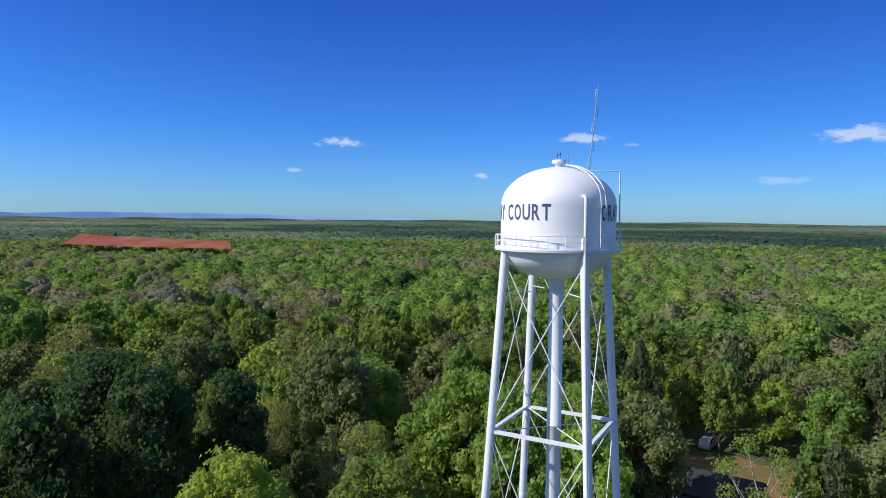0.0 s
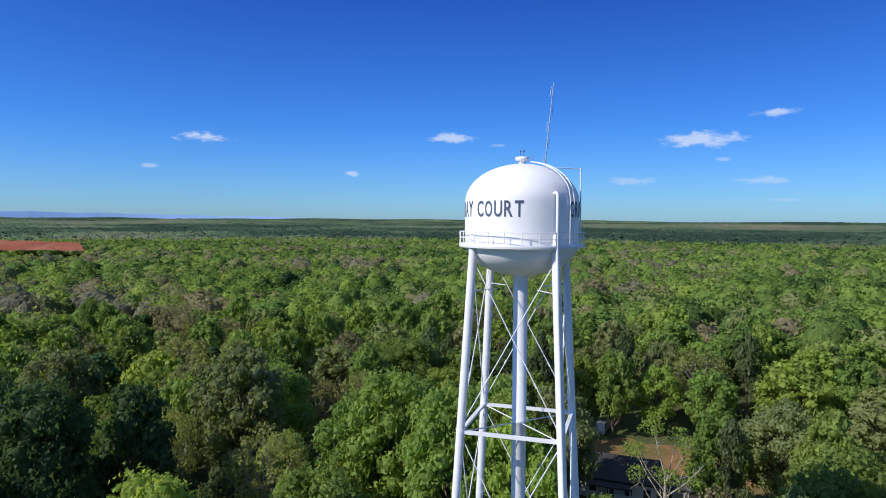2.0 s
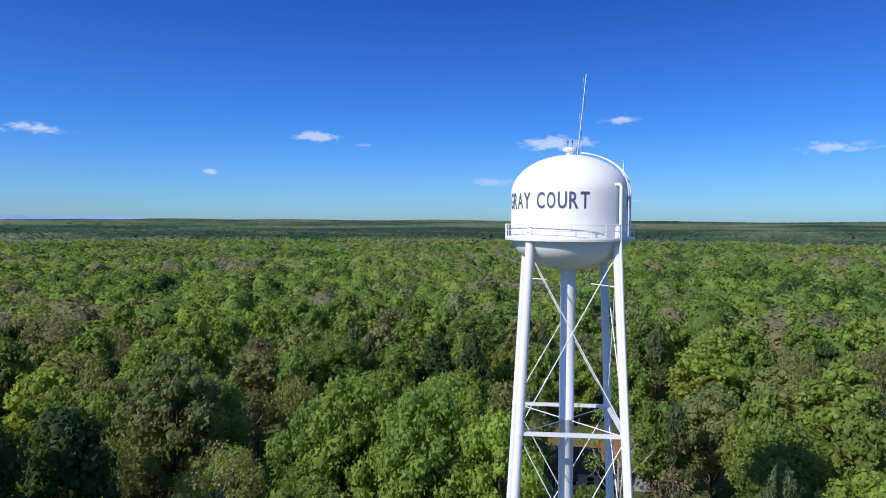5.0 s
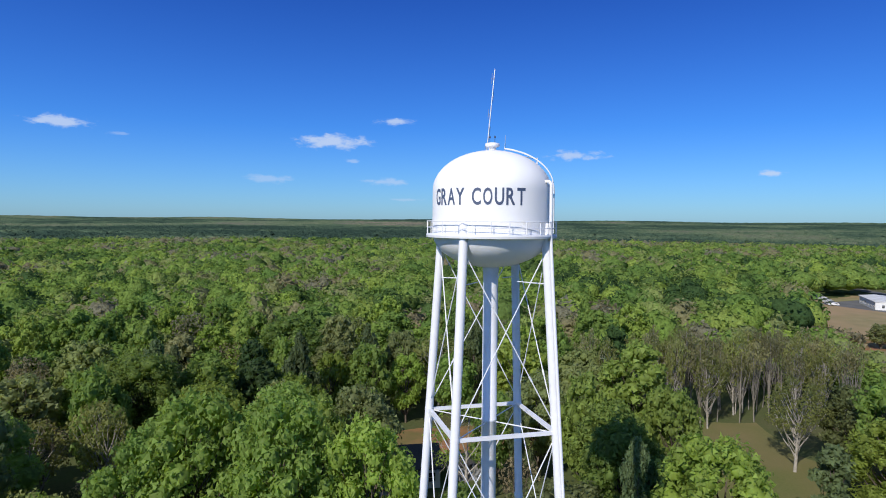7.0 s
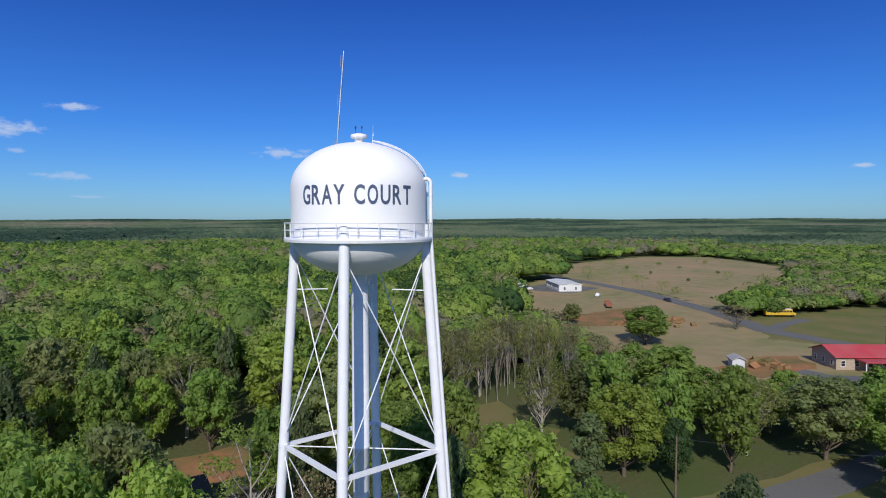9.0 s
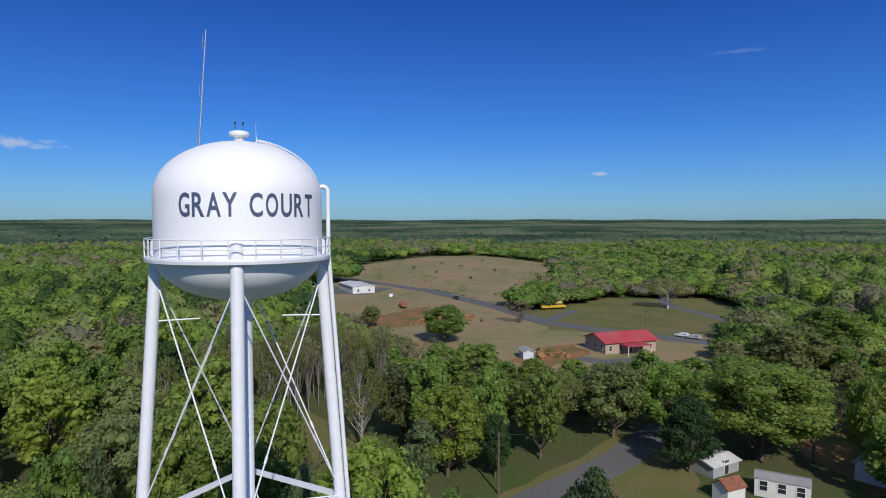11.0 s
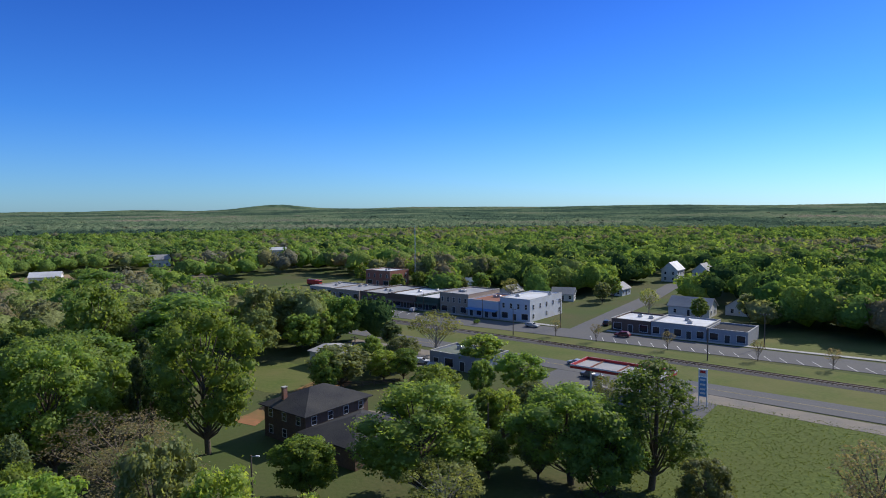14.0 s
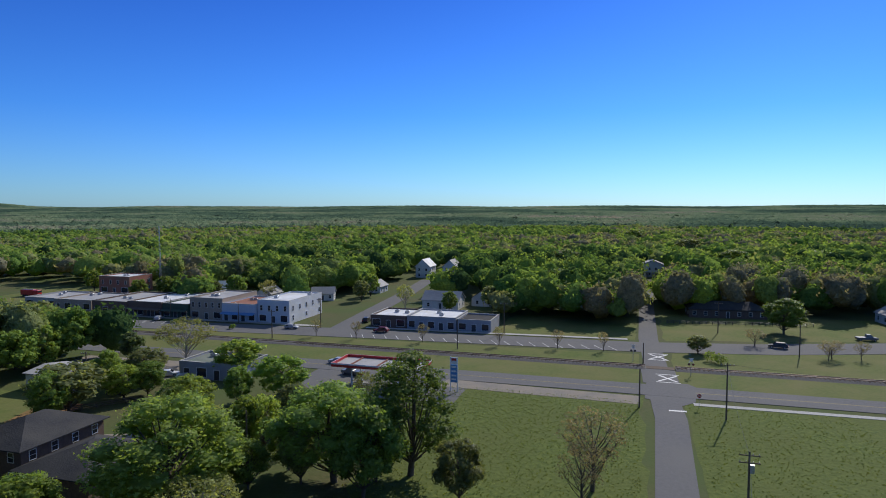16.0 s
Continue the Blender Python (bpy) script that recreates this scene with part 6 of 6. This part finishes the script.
def big_truck():
    t = thing("fire_truck", "bright red fire truck on the grass", "truck", town_pose(-246, 236, 8))
    part("body", bevelled(boxed(-4.2, 1.6, -1.25, 1.25, 0.7, 2.9), 0.08), M_RED, t)
    part("cab", bevelled(boxed(1.7, 4.2, -1.25, 1.25, 0.7, 2.8), 0.15), M_RED, t)
    part("windscreen", boxed(4.18, 4.24, -1.1, 1.1, 1.7, 2.6), M_GLASS, t)
    part("ladder_rack", boxed(-4, 1.4, -0.5, 0.5, 2.9, 3.15), M_GALV, t)
    for x in (-2.8, -1.5, 3.0):
        for y in (-1.1, 1.1):
            part("wheel", tubed((x, y - 0.16, 0.52), (x, y + 0.16, 0.52), 0.52, n=16), M_RUBBER, t)
    b = thing("school_bus", "yellow bus parked by the country road", "bus", pose(248, -13, 0.02, 0, 0, -64))
    part("body", bevelled(boxed(-5.6, 4.4, -1.2, 1.2, 0.7, 3.0), 0.2), M_YELLOW, b)
    part("hood", bevelled(boxed(4.4, 5.8, -1.0, 1.0, 0.7, 1.7), 0.15), M_YELLOW, b)
    part("roof", bevelled(boxed(-5.5, 4.3, -1.05, 1.05, 2.98, 3.12), 0.06), M_TRIM, b)
    for i in range(9):
        for y in (-1.22, 1.18):
            part("side_window", boxed(-5.2 + i * 1.05, -4.35 + i * 1.05, y, y + 0.04, 1.9, 2.6), M_GLASS, b)
    for x in (-3.6, 4.6):
        for y in (-1.05, 1.05):
            part("wheel", tubed((x, y - 0.15, 0.5), (x, y + 0.15, 0.5), 0.5, n=16), M_RUBBER, b)
    r = thing("flatbed_trailer", "rusty flatbed trailer stacked with scrap", "trailer", pose(243, 52, 0, 0, 0, 20))
    part("deck", boxed(-5.5, 5.5, -1.2, 1.2, 0.8, 1.0), M_RUST, r)
    for i in range(7):
        part("scrap_post", boxed(-5.3 + i * 1.75, -5.15 + i * 1.75, -1.2, 1.2, 1.0, 2.2), M_RUST, r)
    for x in (-4, -3, 4):
        for y in (-1, 1):
            part("wheel", tubed((x, y - 0.12, 0.45), (x, y + 0.12, 0.45), 0.45, n=14), M_RUBBER, r)


big_truck()


# ---- poles, wires, fences ----
def pole(x, y, h=10.0, arm=1, turn=0, lean=0.0, label="wooden utility pole with a crossarm"):
    p = thing("utility_pole", label, "utility pole", pose(x, y, 0, 0, lean, turn), "utility poles")
    part("post", tubed((0, 0, -0.3), (0, 0, h), 0.16, 0.11, 10), M_TIMBER, p)
    for k in range(arm):
        z = h - 0.5 - k * 0.9
        a = part("crossarm", boxed(-1.2, 1.2, -0.16, -0.04, z, z + 0.12), M_TIMBER, p)
        for q in (-1.05, -0.4, 0.4, 1.05):
            part("insulator", tubed((q, -0.1, z + 0.12), (q, -0.1, z + 0.32), 0.05, 0.035, 8), M_GALV, a)
    if arm > 1:
        part("transformer", tubed((0.35, 0, h - 2.6), (0.35, 0, h - 1.6), 0.26, n=14), M_GALV, p)
    return Vector((x, y, h - 0.25))


def wire(a, b, sag=0.8):
    bm = pipe([a.lerp(b, i / 12) - Vector((0, 0, sag * 4 * (i / 12) * (1 - i / 12))) for i in range(13)], 0.018, 4)
    tagged(obj("power_line", bm, M_DARKMETAL), "thin sagging overhead power line", "power line")


def tpole(r, s, h=10.0, arm=1, turn=0, **k):
    p = town(r, s)
    return pole(p.x, p.y, h, arm, math.degrees(GRID) + 90 + turn, **k)


p1 = tpole(19.0, 108, 9.5, 2, 0)
p2 = tpole(21.8, 148.7, 10.5, 1, 0)
p3 = tpole(6.9, 152, 7.5, 0, label="short wooden utility pole")
for r, s, h in ((-90, 206.6, 9.5), (-96, 188, 8.5), (-40, 190, 8), (30, 232, 9.5), (46, 205, 8.5), (-32, 214, 9.5), (8, 188, 5)):
    tpole(r, s, h, 1 if h > 8 else 0)
wire(p1, p2, 1.2)
wire(p2, p2 + U * 60 + V * 3, 1.5)
wire(p1, p1 - V * 45 - U * 6, 1.5)
q1 = pole(61.3, -6, 8.8, 0, label="plain wooden utility pole beside the lane")
q2 = pole(81, -54, 9.5, 1, 60)
wire(q1, q2, 1.6)
wire(q1, q1 + Vector((-52, 22, -1)), 1.4)
q3 = pole(46.6, -77.4, 9, 0, label="wooden pole with a street lamp")
pole(180, -42, 10, 1, 30)
pole(177, -40, 9.5, 1, 30)
tpole(-100.5, 127, 9.5, 1)
tpole(-50, 108, 8, 0)
tpole(-52, 112, 8, 1)


def street_lamp(x, y, h=8.0, turn=0):
    p = thing("street_lamp", "grey street lamp with a short arm", "street lamp", pose(x, y, 0, 0, 0, turn), "street lamps")
    part("post", tubed((0, 0, -0.2), (0, 0, h), 0.13, 0.09, 10), M_TIMBER, p)
    part("arm", tubed((0, 0, h - 0.2), (0.9, 0, h), 0.03, n=6), M_GALV, p)
    part("lamp_head", bevelled(boxed(0.7, 1.25, -0.13, 0.13, h - 0.08, h + 0.08), 0.03), M_TRIM, p)


street_lamp(-16, -94, 8, 150)
street_lamp(*town(-148, 207)[:2], 7, 20)
street_lamp(*town(-120, 206)[:2], 7, 20)


def radio_mast():
    p = town(-200, 262)
    t = thing("radio_mast", "slim grey lattice radio mast behind the brick building", "mast", Matrix.Translation(p))
    for k in range(3):
        a = k * 120
        part("leg", tubed(polar(0.4, a, 0), polar(0.2, a, 30), 0.09, 0.07, 5), M_GALV, t)
    for i in range(18):
        z = i * 1.65
        part("lattice_bar", tubed(polar(0.35 - z * 0.0063, (i % 3) * 120, z), polar(0.34 - z * 0.0063, (i % 3) * 120 + 120, z + 1.6), 0.025, n=4), M_GALV, t)


radio_mast()


def crossing_signal(r, s, turn):
    c = thing("crossing_signal", "railway crossing signal with a white crossbuck", "railway signal", town_pose(r, s, turn), "crossing signals")
    part("post", tubed((0, 0, 0), (0, 0, 4.2), 0.07, n=10), M_GALV, c)
    for a in (-45, 45):
        part("crossbuck_board", boxed(-0.65, 0.65, -0.03, 0.03, -0.11, 0.11, m=pose(0, -0.1 + a * 0.0005, 3.7, 0, a, 0)), M_TRIM, c)
    for x in (-0.45, 0.45):
        lamp = part("signal_backing", tubed((x, -0.12, 2.7), (x, -0.02, 2.7), 0.27, n=16), M_DARKMETAL, c)
        part("red_lens", tubed((x, -0.15, 2.7), (x, -0.12, 2.7), 0.12, n=12), M_REDLAMP, lamp)


crossing_signal(18.2, 178.5, 0)
crossing_signal(5.6, 189, 180)
sp = thing("stop_sign", "red octagonal stop sign on a steel post", "sign", town_pose(17.8, 154.6, 0))
part("post", tubed((0, 0, 0), (0, 0, 2.4), 0.035, n=8), M_GALV, sp)
part("sign_plate", tubed((0, -0.05, 2.4), (0, -0.02, 2.4), 0.4, n=8), M_RED, sp)
part("text_bar", boxed(-0.24, 0.24, -0.07, -0.05, 2.34, 2.47), M_TRIM, sp)


def fence(r0, s0, r1, s1, h, n, label, material):
    a, b = town(r0, s0), town(r1, s1)
    f = thing("fence", label, "fence")
    d = b - a
    for i in range(n + 1):
        p = a + d * (i / n)
        part("fence_post", boxed(p.x - 0.07, p.x + 0.07, p.y - 0.07, p.y + 0.07, -0.1, h), material, f)
    rot = Matrix((d.normalized(), Vector((-d.y, d.x, 0)).normalized(), Vector((0, 0, 1)))).transposed().to_4x4()
    for z in (h * 0.35, h * 0.65, h * 0.92):
        part("fence_rail", boxed(0, d.length, -0.03, 0.03, z - 0.06, z + 0.06, m=Matrix.Translation(a) @ rot), material, f)


fence(-98, 116, -88, 128, 1.2, 6, "weathered timber post and rail fence", M_TIMBER)
fence(16, 244, 60, 250, 1.2, 22, "dark metal fence in front of the brick house", M_DARKMETAL)


def shrub(x, y, r, h, kind="oak"):
    rng = np.random.default_rng(int(abs(x * 7 + y * 13)))
    lob = [(rng.uniform(-r, r) * 0.5, rng.uniform(-r, r) * 0.5, h * rng.uniform(0.4, 0.7), r * rng.uniform(0.4, 0.6)) for _ in range(7)]
    p, d = crown_points(lob, 260, rng)
    top = thing("shrub", "rounded green shrub in short grass", "shrub", Matrix.Translation((x, y, 0)))
    me = leaf_mesh("foliage", p, d, 0.3, 4, LEAF[kind])
    o = new("foliage", me)
    o.parent = top
    part("stem", tubed((0, 0, -0.1), (0, 0, h * 0.5), 0.06, 0.03, 6), M_BARK, top)


for r, s, q in ((-140, 200, 1.2), (-132, 201, 1.2), (24, 193, 2.2), (26, 192, 1.8), (-116, 197, 1.1)):
    shrub(*town(r, s)[:2], q, q * 1.3)
for x, y, q in ((341, 70, 6), (328, 56, 5.4), (351, 84, 6), (318, 44, 4.2), (360, 96, 6.4), (306, 34, 3), (372, 100, 6), (350, 64, 4), (400, 20, 4), (470, 110, 5), (560, 60, 5), (330, 4, 5), (310, 0, 4.5), (350, -4, 6), (375, -2, 5), (470, 60, 2), (440, 30, 1.6), (500, 80, 2.2), (420, 70, 1.4), (455, 95, 1.6), (380, 40, 1.3), (540, 50, 2.4)):
    shrub(x, y, q, q * 1.4)
for r, s in ((-2, 200), (-14, 199.5), (-30, 198.6), (-52, 197.4), (-72, 196), (-85, 196)):
    p = town(r, s - 1.5)
    tree("bare", p.x, p.y, 5.5, 2.0, 1, np.random.default_rng(int(r + 200)))


def grass_tufts():
    """Tufts of longer grass over the meadow and the lot beside it."""
    rng = np.random.default_rng(31)
    for r0, r1, s0, s1, n in ((-33, 7, 92, 156, 9000), (16, 44, 92, 156, 4500)):
        k = rng.uniform(0, 1, (n, 2))
        pts = np.array([tuple(town(r0 + (r1 - r0) * a, s0 + (s1 - s0) * b, 0.07)) for a, b in k])
        side_on = rng.normal(0, 1, (n, 3)) * (1, 1, 0.25)
        me = leaf_mesh("grass", pts, side_on * 0.6 + (0, 0, 0.5), 0.2, 6, M_TUFT)
        tagged(new("grass", me), "tufts of longer meadow grass", "grass", kind="stuff")


grass_tufts()


def rubble():
    rng = random.Random(8)
    bm = bmesh.new()
    for cx, cy, n, sp_ in ((213, 25, 70, 11), (203, 31, 50, 8), (156, -12, 30, 6), (80, -66, 20, 5)):
        for _ in range(n):
            x, y, q = cx + rng.gauss(0, sp_ * 0.5), cy + rng.gauss(0, sp_ * 0.4), rng.uniform(0.3, 1.1)
            box(bm, -q, q, -q * 0.8, q * 0.8, -0.1, q, m=pose(x, y, 0, rng.uniform(-25, 25), rng.uniform(-25, 25), rng.uniform(0, 180)))
    tagged(obj("rubble", bm, M_CLAY), "heaps of orange clay rubble", "rubble", kind="stuff")


rubble()


side_rng = np.random.default_rng(44)
for kind, r, s, h, w in (("oak", -74, 288, 11, 5), ("fresh", -72, 302, 12, 5.5), ("olive", -101, 262, 9, 4), ("oak", -103, 276, 10, 4.5), ("oak", -122, 244, 9, 4), ("sparse", -134, 246, 10, 4), ("oak", -152, 250, 11, 5), ("olive", -160, 246, 9, 4),
                        ("oak", -184, 246, 10, 4.5), ("oak", -58, 244, 8, 3.6), ("sparse", -76, 246, 10, 4), ("olive", -44, 252, 10, 4.4), ("oak", -192, 240, 9, 4), ("fresh", -234, 258, 10, 4.5), ("bare", 52, 203, 5, 2.4), ("bare", 60, 206, 5, 2.4)):
    p = town(r, s)
    tree(kind, p.x, p.y, h, w, 1, side_rng)
